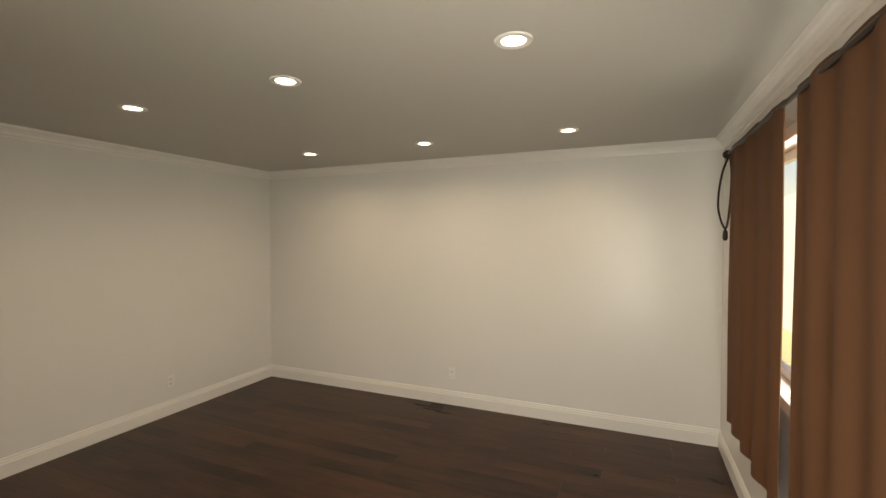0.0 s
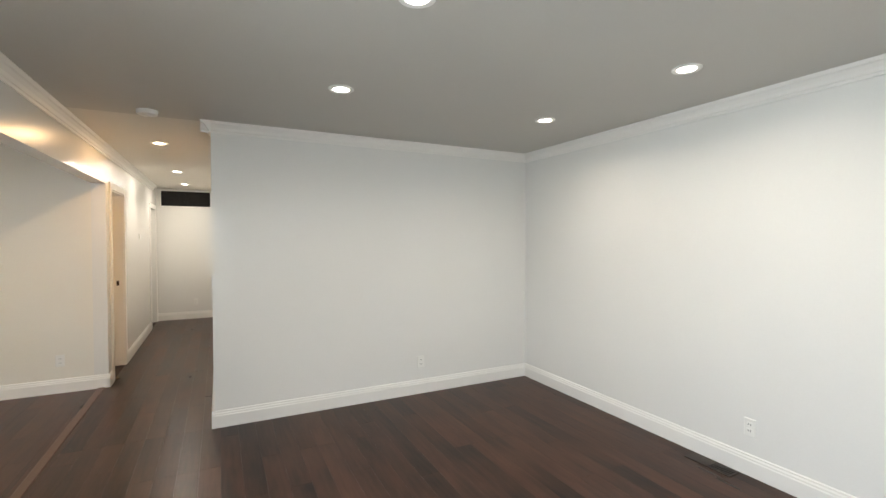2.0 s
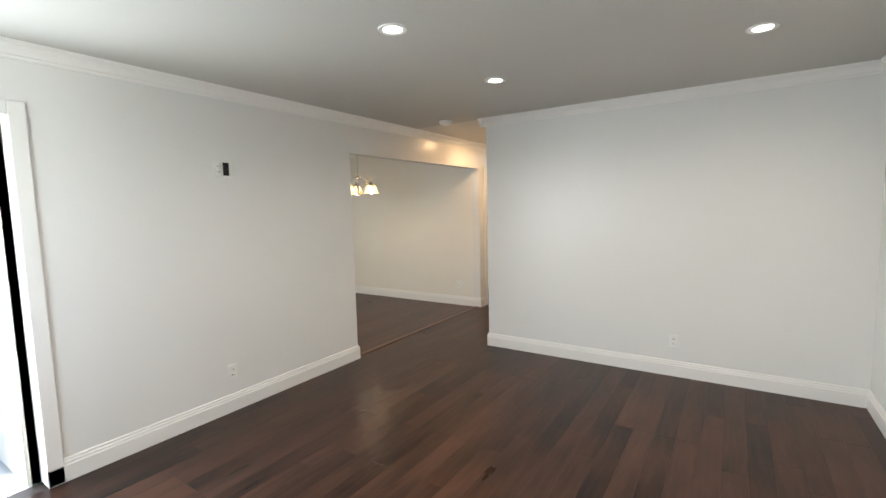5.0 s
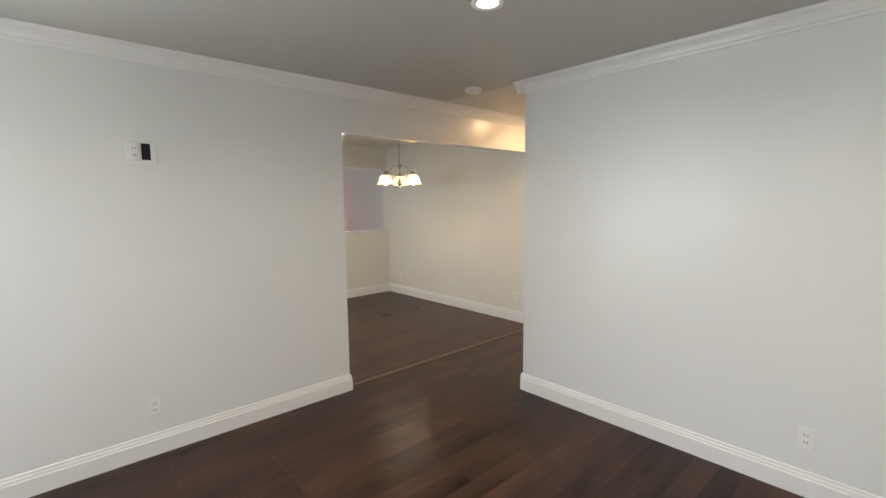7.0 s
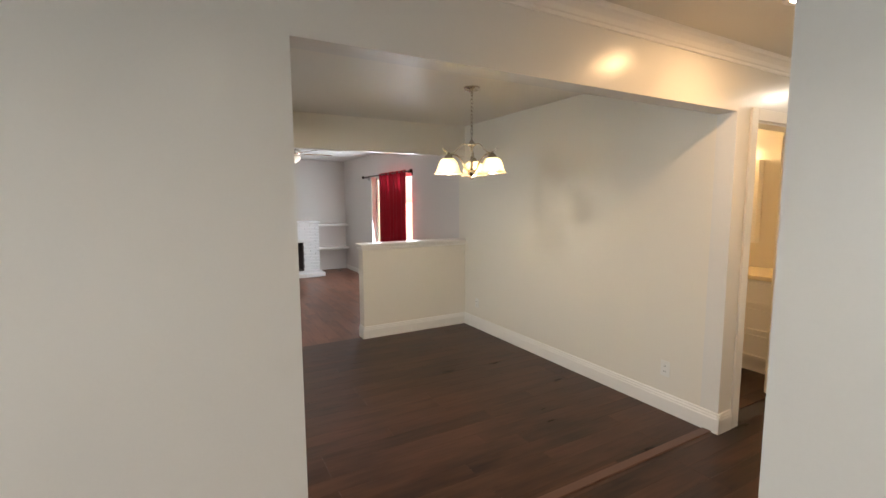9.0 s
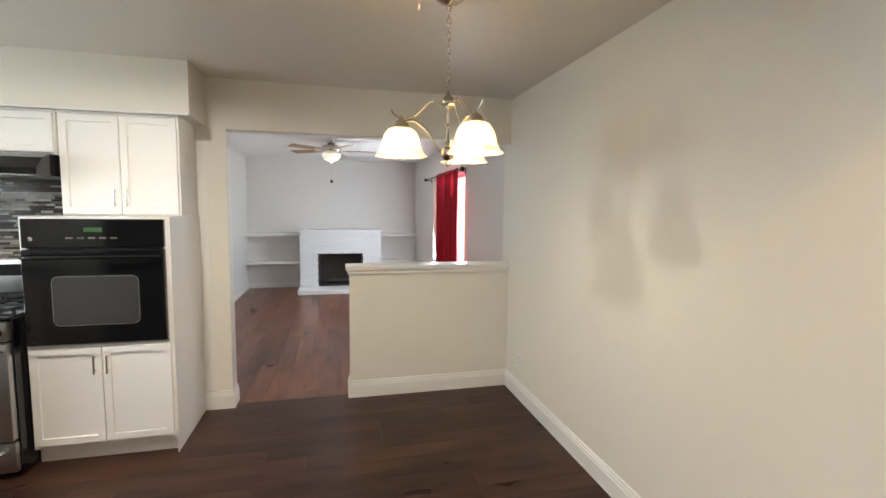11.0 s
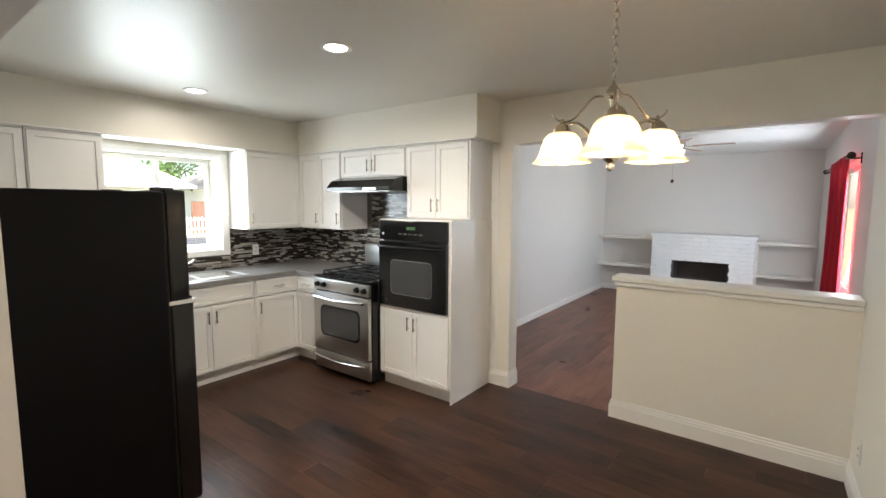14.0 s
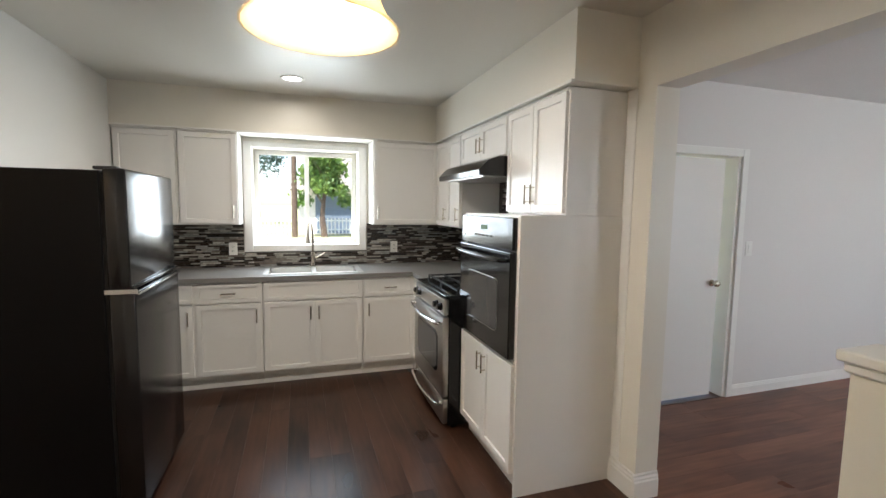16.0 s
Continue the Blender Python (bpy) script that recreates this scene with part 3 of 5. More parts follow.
# ---- curtains ----
def curtain_panel(bm, x0, x1, y, z0, z1, folds, depth, side, seed, flare=0.0):
    """A hanging cloth with rounded folds, thick enough to have two faces."""
    rng = random.Random(seed)
    nx, nz = folds * 10, 14
    ph = [rng.uniform(-0.5, 0.5) for _ in range(folds + 2)]
    grid = []
    for j in range(nz + 1):
        v = j / nz
        row = []
        for i in range(nx + 1):
            u = i / nx
            k = u * folds
            p = ph[int(k)] * (1 - k % 1) + ph[int(k) + 1] * (k % 1)
            d = depth * (0.55 + 0.45 * (1 - v) + 0.1 * p) * math.sin(2 * math.pi * k + p) + 0.25 * depth * math.sin(4.1 * k + 3 * v + seed)
            mid = (x0 + x1) / 2
            x = mid + (x0 - mid + u * (x1 - x0)) * (1 + flare * (1 - v)) + 0.006 * math.sin(9 * v + k)
            z = z0 + (z1 - z0) * v - 0.010 * math.sin(2 * math.pi * k) * (v > 0.98)
            row.append((x, y + d * side, z))
        grid.append(row)
    fr = [[bm.verts.new(p) for p in r] for r in grid]
    bk = [[bm.verts.new((p[0], p[1] - 0.004 * side, p[2])) for p in r] for r in grid]
    for j in range(nz):
        for i in range(nx):
            bm.faces.new((fr[j][i], fr[j][i + 1], fr[j + 1][i + 1], fr[j + 1][i]))
            bm.faces.new((bk[j][i], bk[j + 1][i], bk[j + 1][i + 1], bk[j][i + 1]))
    for a, b in ((0, 0), (nz, nz)):
        for i in range(nx):
            bm.faces.new((fr[a][i], bk[a][i], bk[a][i + 1], fr[a][i + 1]))
    for i in (0, nx):
        for j in range(nz):
            bm.faces.new((fr[j][i], fr[j + 1][i], bk[j + 1][i], bk[j][i]))
    return bm


def curtain_rod(name, x0, x1, y, wall_y, z, label):
    rod = thing(name, ((x0 + x1) / 2, wall_y, z), label, "curtain rod")
    part("rod", tube([(x0, y, z), (x1, y, z)], 0.011, 12), BRONZE, rod, smooth=True)
    for x, s in ((x0, -1), (x1, 1)):
        part("finial", lathe([(0.011, 0), (0.02, 0.008), (0.012, 0.018), (0.026, 0.036), (0.030, 0.052), (0.020, 0.07), (0.0, 0.078)], (x, y, z), 14, m=Matrix.Rotation(radians(90 * s), 4, "Y")), BRONZE, rod, smooth=True)
    for x in (x0 + 0.07, x1 - 0.07):
        part("bracket", boxes((x - 0.008, x + 0.008, min(y, wall_y), max(y, wall_y), z - 0.022, z - 0.010), (x - 0.014, x + 0.014, min(wall_y, wall_y + 0.008 * (1 if y > wall_y else -1)), max(wall_y, wall_y + 0.008 * (1 if y > wall_y else -1)), z - 0.06, z + 0.03)), BRONZE, rod)
    return rod


curtain_rod("curtain_rod", 0.12, 3.32, 0.60, YF, 2.205, "dark bronze curtain rod with ball finials above the window")
for x0, x1, sd, fl in ((2.20, 3.25, 3, 0.0), (1.10, 2.03, 5, 0.0)):
    c = solid("curtain", curtain_panel(bmesh.new(), x0, x1, 0.60, 0.50, 2.23, 4, 0.015, 1, sd, fl), CURTAIN, "brown cloth curtain panel hanging in loose folds", "curtain", kind="", group="brown curtains", smooth=True)
tie = thing("curtain_tie", (3.30, 0.60, 2.195), "dark cord curtain tie hanging from the rod end", "curtain tie")
part("cord", tube(spline([(3.29, 0.60, 2.195), (3.31, 0.64, 2.07), (3.30, 0.66, 1.86), (3.29, 0.62, 1.72), (3.28, 0.60, 1.86), (3.29, 0.59, 2.05), (3.29, 0.60, 2.185)]), 0.007, 6), BRONZE, tie, smooth=True)
part("tassel", lathe([(0.004, 0), (0.014, -0.02), (0.016, -0.06), (0.010, -0.075)], (3.29, 0.62, 1.72), 10), BRONZE, tie, smooth=True)
curtain_rod("curtain_rod", -6.95, -4.83, 6.80, YR, 2.01, "dark bronze curtain rod with ball finials")
solid("curtain", curtain_panel(bmesh.new(), -6.12, -5.0, 6.80, 0.25, 2.035, 7, 0.04, -1, 9), RED_CLOTH, "deep red cloth curtain gathered over the window", "curtain", kind="", smooth=True)


# ---- lamps in the ceilings ----
def downlight(x, y, watts, color, lens, label, group, r=0.060, spread=155):
    d = thing("downlight", (x, y, H), label, "ceiling light", group)
    part("trim_ring", lathe([(r - 0.012, -0.001), (r - 0.010, -0.005), (r + 0.012, -0.007), (r + 0.016, -0.002), (r + 0.016, 0.0)], (x, y, H), 28), PLASTIC, d, smooth=True)
    part("lens", lathe([(0.0, -0.0035), (r - 0.012, -0.0035), (r - 0.012, -0.001)], (x, y, H), 24), lens, d, "glowing frosted lens")
    area_lamp("downlight_beam", pose(x, y, H - 0.012), 2 * r - 0.03, 0, watts, color, True, spread)
    return d


for y in (1.6, 2.75, 3.92):
    for x in (1.70, 3.29):
        downlight(x, y, P_DOWN, NEUTRAL, LENS, "lit round recessed ceiling downlight with a white trim", "living room downlights")
for y in (6.25, 8.3, 9.9):
    downlight(0.52, y, P_HALL, WARM if y < 7 else NEUTRAL, LENS_WARM if y < 7 else LENS, "lit round recessed hallway downlight", "hallway downlights", spread=180)
for y in (4.32, 2.69):
    downlight(-1.48, y, P_KITCHEN if y > 4 else 0.2 * P_KITCHEN, COOL, LENS_OFF, "lit round recessed kitchen downlight", "kitchen downlights", 0.072, 172)

smoke = thing("smoke_detector", (0.57, 5.0, H), "round white smoke detector on the ceiling", "smoke detector")
part("housing", lathe([(0.068, 0), (0.068, -0.012), (0.062, -0.03), (0.04, -0.036), (0.0, -0.036)], (0.57, 5.0, H), 24), PLASTIC, smoke, smooth=True)
part("grille", lathe([(0.030, -0.0355), (0.030, -0.041), (0.0, -0.042)], (0.57, 5.0, H), 18), PLASTIC, smoke, smooth=True)


# ---- plates on the walls ----
def plate(name, axis, pos, out, u, z, label, category, kind="outlet", w=0.072, h=0.115, group="wall plates"):
    def B(a, b, c, d, p0, p1, bev=0.0):
        q0, q1 = sorted((pos + p0 * out, pos + p1 * out))
        return (q0, q1, a, b, c, d, bev) if axis == "x" else (a, b, q0, q1, c, d, bev)
    place = (pos, u, z) if axis == "x" else (u, pos, z)
    o = thing(name, place, label, category, group)
    part("plate", boxes(B(u - w / 2, u + w / 2, z - h / 2, z + h / 2, 0.0, 0.006, 0.003)), PLASTIC, o)
    if kind == "outlet":
        for dz in (-0.02, 0.02):
            s = part("socket", boxes(B(u - 0.016, u + 0.016, z + dz - 0.014, z + dz + 0.014, 0.006, 0.009, 0.002)), PLASTIC, o)
            part("slot", boxes(B(u - 0.008, u - 0.005, z + dz - 0.005, z + dz + 0.006, 0.0088, 0.0096), B(u + 0.005, u + 0.008, z + dz - 0.005, z + dz + 0.006, 0.0088, 0.0096)), DARK, s)
    elif kind == "switch":
        part("rocker", boxes(B(u - 0.016, u + 0.016, z - 0.033, z + 0.033, 0.006, 0.011, 0.003)), PLASTIC, o)
    return o


OUT = "white electrical outlet low on the wall"
plate("wall_outlet", "x", XB, -1, 2.81, 0.31, OUT, "outlet")
plate("wall_outlet", "y", YA, -1, 2.78, 0.31, OUT, "outlet")
plate("wall_outlet", "x", 0, 1, 2.765, 0.305, OUT, "outlet")
plate("wall_outlet", "y", YD, -1, -0.386, 0.317, OUT, "outlet")
plate("wall_outlet", "y", YD, -1, -2.86, 0.31, OUT, "outlet")
plate("wall_outlet", "y", YL, 1, -6.81, 0.35, OUT, "outlet")
plate("wall_outlet", "y", YE, -1, 0.62, 0.32, OUT, "outlet")
plate("light_switch", "y", YL, 1, -4.90, 1.20, "white rocker light switch by the door", "switch", "switch")
plate("light_switch", "x", XH, -1, 6.1, 1.50, "white rocker light switch in the hallway", "switch", "switch", w=0.115)
plate("light_switch", "x", XH, -1, 5.5, 1.15, "white rocker light switch in the hallway", "switch", "switch")
plate("thermostat", "x", 0, 1, 8.9, 1.55, "small grey wall thermostat in the hallway", "thermostat", "plain", 0.08, 0.08)

panel = plate("media_plate", "x", 0, 1, 2.80, 1.845, "white wall plate with an outlet and a black cable opening", "wall plate", "plain", 0.15, 0.125)
sk = part("socket_insert", bx(0.006, 0.010, 2.745, 2.785, 1.80, 1.89, 0.003), PLASTIC, panel)
for dz in (-0.02, 0.02):
    part("slot", boxes((0.0095, 0.0105, 2.757, 2.760, 1.845 + dz - 0.005, 1.845 + dz + 0.006), (0.0095, 0.0105, 2.770, 2.773, 1.845 + dz - 0.005, 1.845 + dz + 0.006)), DARK, sk)
part("cable_opening", bx(0.006, 0.0085, 2.80, 2.845, 1.80, 1.895), DARK, panel, "black cable opening")

vent = thing("floor_vent", (3.955, 3.0, 0), "brown floor register with dark slots beside the baseboard", "floor vent")
part("frame", boxes((3.90, 4.01, 2.85, 3.16, 0, 0.006, 0.002)), BRONZE, vent)
for k in range(9):
    part("slot", bx(3.915, 3.995, 2.865 + k * 0.015, 2.873 + k * 0.015, 0.006, 0.0072), DARK, vent)

grille = thing("return_grille", (0.48, YE, 2.14), "dark return air grille high on the hallway's end wall", "vent")
part("frame", boxes((0.06, 0.91, YE - 0.02, YE, 2.10, 2.125, 0.003), (0.06, 0.91, YE - 0.02, YE, 2.40, 2.425, 0.003), (0.06, 0.085, YE - 0.02, YE, 2.125, 2.40, 0.003), (0.885, 0.91, YE - 0.02, YE, 2.125, 2.40, 0.003)), TRIM, grille)
part("backing", bx(0.085, 0.885, YE - 0.006, YE, 2.125, 2.40), DARK, grille)
for k in range(10):
    part("slat", bx(0.085, 0.885, YE - 0.017, YE - 0.007, 2.135 + k * 0.026, 2.139 + k * 0.026), DARK, grille)


# ---- kitchen: cabinets ----
def facing(axis, pos, sign=1):
    """Maps a front's width, depth out and height to the world's box sides."""
    def B(u0, u1, w0, w1, z0, z1, bev=0.0, seg=1):
        q0, q1 = sorted((pos + w0 * sign, pos + w1 * sign))
        return (u0, u1, q0, q1, z0, z1, bev, seg) if axis == "y" else (q0, q1, u0, u1, z0, z1, bev, seg)

    def Q(u, w, z):
        return (u, pos + w * sign, z) if axis == "y" else (pos + w * sign, u, z)
    return B, Q


def pull(parent, Q, u, z, vertical, length=0.11):
    h = length / 2
    a, b = ((u, z - h), (u, z + h)) if vertical else ((u - h, z), (u + h, z))
    p = part("handle", tube([Q(a[0], 0.045, a[1]), Q(b[0], 0.045, b[1])], 0.0055, 8), NICKEL, parent, "brushed nickel bar pull", True)
    return p


def shaker(name, parent, fac, u0, u1, z0, z1, handle="", rail=0.055):
    B, Q = fac
    rail = min(rail, (z1 - z0) * 0.28)
    bm = boxes(B(u0, u1, 0.001, 0.020, z0, z1))
    out = (Vector(Q(0, 1, 0)) - Vector(Q(0, 0, 0))).normalized()
    bm.normal_update()
    face = max(bm.faces, key=lambda f: f.normal.dot(out))
    bmesh.ops.inset_individual(bm, faces=[face], thickness=0.0015, depth=0.0)
    edge = [v for f in bm.faces if f is not face for v in f.verts if all((v.co - w.co).length > 1e-6 for w in face.verts) and (v.co - face.verts[0].co).dot(out) > -1e-5]
    for v in set(edge):
        v.co -= out * 0.0015
    bmesh.ops.inset_individual(bm, faces=[face], thickness=rail, depth=0.0)
    bmesh.ops.inset_individual(bm, faces=[face], thickness=0.003, depth=-0.010)
    d = part(name, bm, CABINET, parent)
    if handle:
        if handle == "h":
            u, z, v = (u0 + u1) / 2, (z0 + z1) / 2, False
        else:
            u = u0 + 0.03 if "a" in handle else u1 - 0.03
            z = z0 + 0.10 if "low" in handle else z1 - 0.10
            v = True
        pull(d, Q, u, z, v)
        for k in (-0.04, 0.04):
            c = (u, z + k) if v else (u + k, z)
            part("post", tube([Q(c[0], 0.018, c[1]), Q(c[0], 0.044, c[1])], 0.004, 6), NICKEL, d)
    return d


LBL_BASE = "white shaker base cabinet with nickel pulls under the grey counter"
LBL_WALL = "white shaker wall cabinet with nickel pulls under the soffit"


def base_cabinet(fac, u0, u1, depth, doors, drawer, label=LBL_BASE):
    B, Q = fac
    cab = thing("base_cabinet", Q((u0 + u1) / 2, -depth / 2, 0), label, "cabinet", "base cabinets")
    part("carcass", boxes(B(u0, u1, -depth, 0, 0.10, 0.875)), CABINET, cab)
    part("toe_kick", boxes(B(u0, u1, -depth, -0.05, 0.0, 0.10)), CABINET, cab)
    g = 0.006
    top = 0.862
    if drawer:
        shaker("drawer_front" if drawer == "h" else "false_front", cab, fac, u0 + 0.012, u1 - 0.012, 0.715, top, "h" if drawer == "h" else "", 0.04)
        top = 0.70
    n = len(doors)
    w = (u1 - u0 - 0.024) / n
    for k, h in enumerate(doors):
        shaker("door", cab, fac, u0 + 0.012 + k * w + (g / 2 if k else 0), u0 + 0.012 + (k + 1) * w - (g / 2 if k < n - 1 else 0), 0.125, top, h)
    return cab


def wall_cabinet(fac, u0, u1, depth, z0, z1, doors, label=LBL_WALL):
    B, Q = fac
    cab = thing("wall_cabinet", Q((u0 + u1) / 2, -depth, z0), label, "cabinet", "wall cabinets")
    part("carcass", boxes(B(u0, u1, -depth, 0, z0, z1)), CABINET, cab)
    n = len(doors)
    w = (u1 - u0 - 0.02) / n
    for k, h in enumerate(doors):
        shaker("door", cab, fac, u0 + 0.01 + k * w + (0.003 if k else 0), u0 + 0.01 + (k + 1) * w - (0.003 if k < n - 1 else 0), z0 + 0.012, z1 - 0.02, h)
    part("top_bead", boxes(B(u0, u1, 0.0, 0.012, z1 - 0.014, z1, 0.002)), CABINET, cab)
    return cab


YB, XBS = 2.46, -2.50
SINK_RUN, RANGE_RUN = facing("y", YB), facing("x", XBS)
UP_Y, UP_X = facing("y", 2.14), facing("x", -2.80)
base_cabinet(SINK_RUN, -1.215, -0.72, 0.62, ["a_top"], "h")
base_cabinet(SINK_RUN, -0.72, -0.13, 0.62, ["a_top"], "h")
base_cabinet(SINK_RUN, -2.03, -1.22, 0.62, ["b_top", "a_top"], "false")
base_cabinet(SINK_RUN, -2.50, -2.035, 0.62, ["b_top"], "h")
base_cabinet(RANGE_RUN, 2.47, 2.855, 0.62, ["b_top"], "h")
corner = thing("corner_cabinet", (-2.8, 2.15, 0), "white blind corner base cabinet under the grey counter", "cabinet")
part("carcass", boxes((XK + 0.001, -2.505, 1.84, 2.4695, 0.10, 0.875)), CABINET, corner)
part("toe_kick", boxes((XK + 0.001, -2.55, 1.84, 2.4695, 0, 0.10), (-2.55, -2.505, 1.84, 2.41, 0, 0.10)), CABINET, corner)
wall_cabinet(UP_Y, -1.025, -0.575, 0.3095, 1.32, 2.098, ["a_low"])
wall_cabinet(UP_Y, -0.57, -0.125, 0.3095, 1.32, 2.098, ["a_low"])
wall_cabinet(UP_Y, -2.80, -2.17, 0.3095, 1.32, 2.098, ["b_low"])
wall_cabinet(UP_X, 2.155, 2.82, 0.3395, 1.32, 2.098, ["b_low", "b_low"])
wall_cabinet(UP_X, 2.83, 3.68, 0.3395, 1.83, 2.098, ["b_low", "a_low"], "low white shaker cabinet above the black range hood")
wall_cabinet(UP_X, 3.69, 4.35, 0.3395, 1.462, 2.098, ["b_low", "a_low"], "white shaker wall cabinet above the built-in oven")

# tall cabinet that holds the oven
TY0, TY1, TX = 3.605, 4.355, -2.54
tall = thing("oven_cabinet", (-2.83, 3.97, 0), "tall white cabinet holding a black built-in oven", "cabinet")
FT = facing("x", TX)
part("carcass", boxes((XK + 0.001, TX, TY0, TY0 + 0.03, 0.10, 1.46), (XK + 0.001, TX, TY1 - 0.03, TY1, 0.10, 1.46), (XK + 0.001, TX, TY0 + 0.03, TY1 - 0.03, 0.10, 0.72), (XK + 0.001, TX, TY0 + 0.03, TY1 - 0.03, 1.448, 1.46)), CABINET, tall)
part("toe_kick", boxes((XK + 0.001, TX - 0.05, TY0, TY1 - 0.012, 0, 0.10)), CABINET, tall)
part("side_panel", boxes((XK + 0.001, TX, TY1, TY1 + 0.006, 0, 1.46)), CABINET, tall)
ym = (TY0 + TY1) / 2
shaker("door", tall, FT, TY0 + 0.012, ym - 0.003, 0.125, 0.70, "b_top")
shaker("door", tall, FT, ym + 0.003, TY1 - 0.012, 0.125, 0.70, "a_top")
solid("soffit", boxes((XK, -2.77, 2.16, 4.425, 2.105, H), (XK, -0.12, YW, 2.16, 2.105, H)), WALL_CREAM, "cream painted soffit above the wall cabinets", "soffit")
solid("soffit_trim", boxes((-2.77, -2.752, 2.178, 4.425, 2.097, 2.112, 0.002), (-2.77, -0.12, 2.16, 2.178, 2.097, 2.112, 0.002)), TRIM, "thin white trim under the soffit", "trim")
solid("wall_stub_trim", bx(XK, XK + 0.004, 4.36, 4.425, 0.138, 2.10), TRIM, "white scribe strip beside the tall cabinet", "trim")

# ---- counter, sink, tap ----
counter = solid("countertop", boxes((XK, -2.02, YW, 2.495, 0.876, 0.916), (-2.02, -1.24, YW, 2.0, 0.876, 0.916), (-2.02, -1.24, 2.41, 2.495, 0.876, 0.916), (-1.24, -0.12, YW, 2.495, 0.876, 0.916), (XK, -2.465, 2.495, 2.858, 0.876, 0.916)),
                COUNTER, "grey quartz L-shaped worktop on the base cabinets", "countertop", kind="")
sink = thing("kitchen_sink", (-1.63, 2.2, 0.916), "double bowl stainless steel sink set into the worktop", "sink")
part("rim", boxes((-2.045, -1.215, 1.985, 2.015, 0.916, 0.922, 0.002), (-2.045, -1.215, 2.395, 2.425, 0.916, 0.922, 0.002), (-2.045, -2.005, 2.015, 2.395, 0.916, 0.922, 0.002), (-1.255, -1.215, 2.015, 2.395, 0.916, 0.922, 0.002), (-1.645, -1.615, 2.015, 2.395, 0.910, 0.922, 0.002)), STEEL, sink)
for a, b in ((-2.005, -1.645), (-1.615, -1.255)):
    bowl = part("bowl", boxes((a, b, 2.015, 2.02, 0.74, 0.916), (a, b, 2.39, 2.395, 0.74, 0.916), (a, a + 0.005, 2.02, 2.39, 0.74, 0.916), (b - 0.005, b, 2.02, 2.39, 0.74, 0.916), (a, b, 2.015, 2.395, 0.735, 0.74)), STEEL, sink)
    part("drain", lathe([(0.04, 0), (0.04, 0.004), (0.03, 0.003), (0.0, 0.001)], ((a + b) / 2, 2.2, 0.74), 18), CHROME, bowl, smooth=True)
tap = thing("kitchen_tap", (-1.63, 1.94, 0.916), "brushed nickel gooseneck tap behind the sink", "tap")
part("base", lathe([(0.03, 0), (0.03, 0.01), (0.022, 0.02), (0.018, 0.06), (0.02, 0.13), (0.015, 0.14)], (-1.63, 1.94, 0.916), 18), NICKEL, tap, smooth=True)
part("spout", tube(spline([(-1.63, 1.94, 1.05), (-1.63, 1.94, 1.22), (-1.62, 1.965, 1.31), (-1.605, 2.04, 1.345), (-1.59, 2.11, 1.31), (-1.585, 2.13, 1.24)]), 0.011, 12), NICKEL, tap, smooth=True)
part("spray_head", tube([(-1.585, 2.13, 1.245), (-1.583, 2.138, 1.19), (-1.582, 2.142, 1.15)], [0.013, 0.017, 0.019], 12), NICKEL, tap, smooth=True)
part("lever", tube([(-1.652, 1.94, 1.0), (-1.70, 1.945, 1.02), (-1.74, 1.95, 1.05)], [0.009, 0.007, 0.006], 8), NICKEL, tap, smooth=True)
for x in (-0.93, -2.43):
    plate("wall_outlet", "y", YW + 0.008, 1, x, 1.085, "white electrical outlet set in the mosaic backsplash", "outlet")

# ---- range ----
RY0, RY1, RX = 2.862, 3.600, -2.44
rng_ = thing("gas_range", (-2.8, 3.21, 0), "freestanding stainless steel and black gas range", "range")
FR = facing("x", RX)
RB, RQ = FR
part("body", boxes((XK + 0.02, RX, RY0, RY1, 0.03, 0.905, 0.004)), BLACK_GLOSS, rng_)
for y in (RY0 + 0.06, RY1 - 0.06):
    for x in (RX - 0.06, XK + 0.08):
        part("foot", bx(x - 0.02, x + 0.02, y - 0.02, y + 0.02, 0, 0.03), BLACK_IRON, rng_)
dr = part("drawer", boxes(RB(RY0 + 0.004, RY1 - 0.004, 0.0, 0.035, 0.045, 0.215, 0.006, 2)), STEEL, rng_, "stainless steel storage drawer", True)
od = part("oven_door", boxes(RB(RY0 + 0.004, RY1 - 0.004, 0.0, 0.045, 0.228, 0.775, 0.008, 2)), STEEL, rng_, "stainless steel oven door with dark glass", True)
part("door_glass", rounded_plate(FR, RY0 + 0.125, RY1 - 0.125, 0.045, 0.049, 0.385, 0.635, 0.045), OVEN_GLASS, od, "dark rounded oven window")
part("glass_border", rounded_plate(FR, RY0 + 0.105, RY1 - 0.105, 0.045, 0.0465, 0.365, 0.655, 0.055), BLACK_GLOSS, od)


def bowed_bar(parent, Q, u0, u1, z, out, w0, r, mat, sag=0.0):
    pts = [Q(u0, w0, z), Q(u0 + 0.02, out, z), Q((u0 + u1) / 2, out + 0.018, z - sag), Q(u1 - 0.02, out, z), Q(u1, w0, z)]
    return part("handle", tube(spline(pts, 6), r, 10), mat, parent, "curved metal bar handle", True)


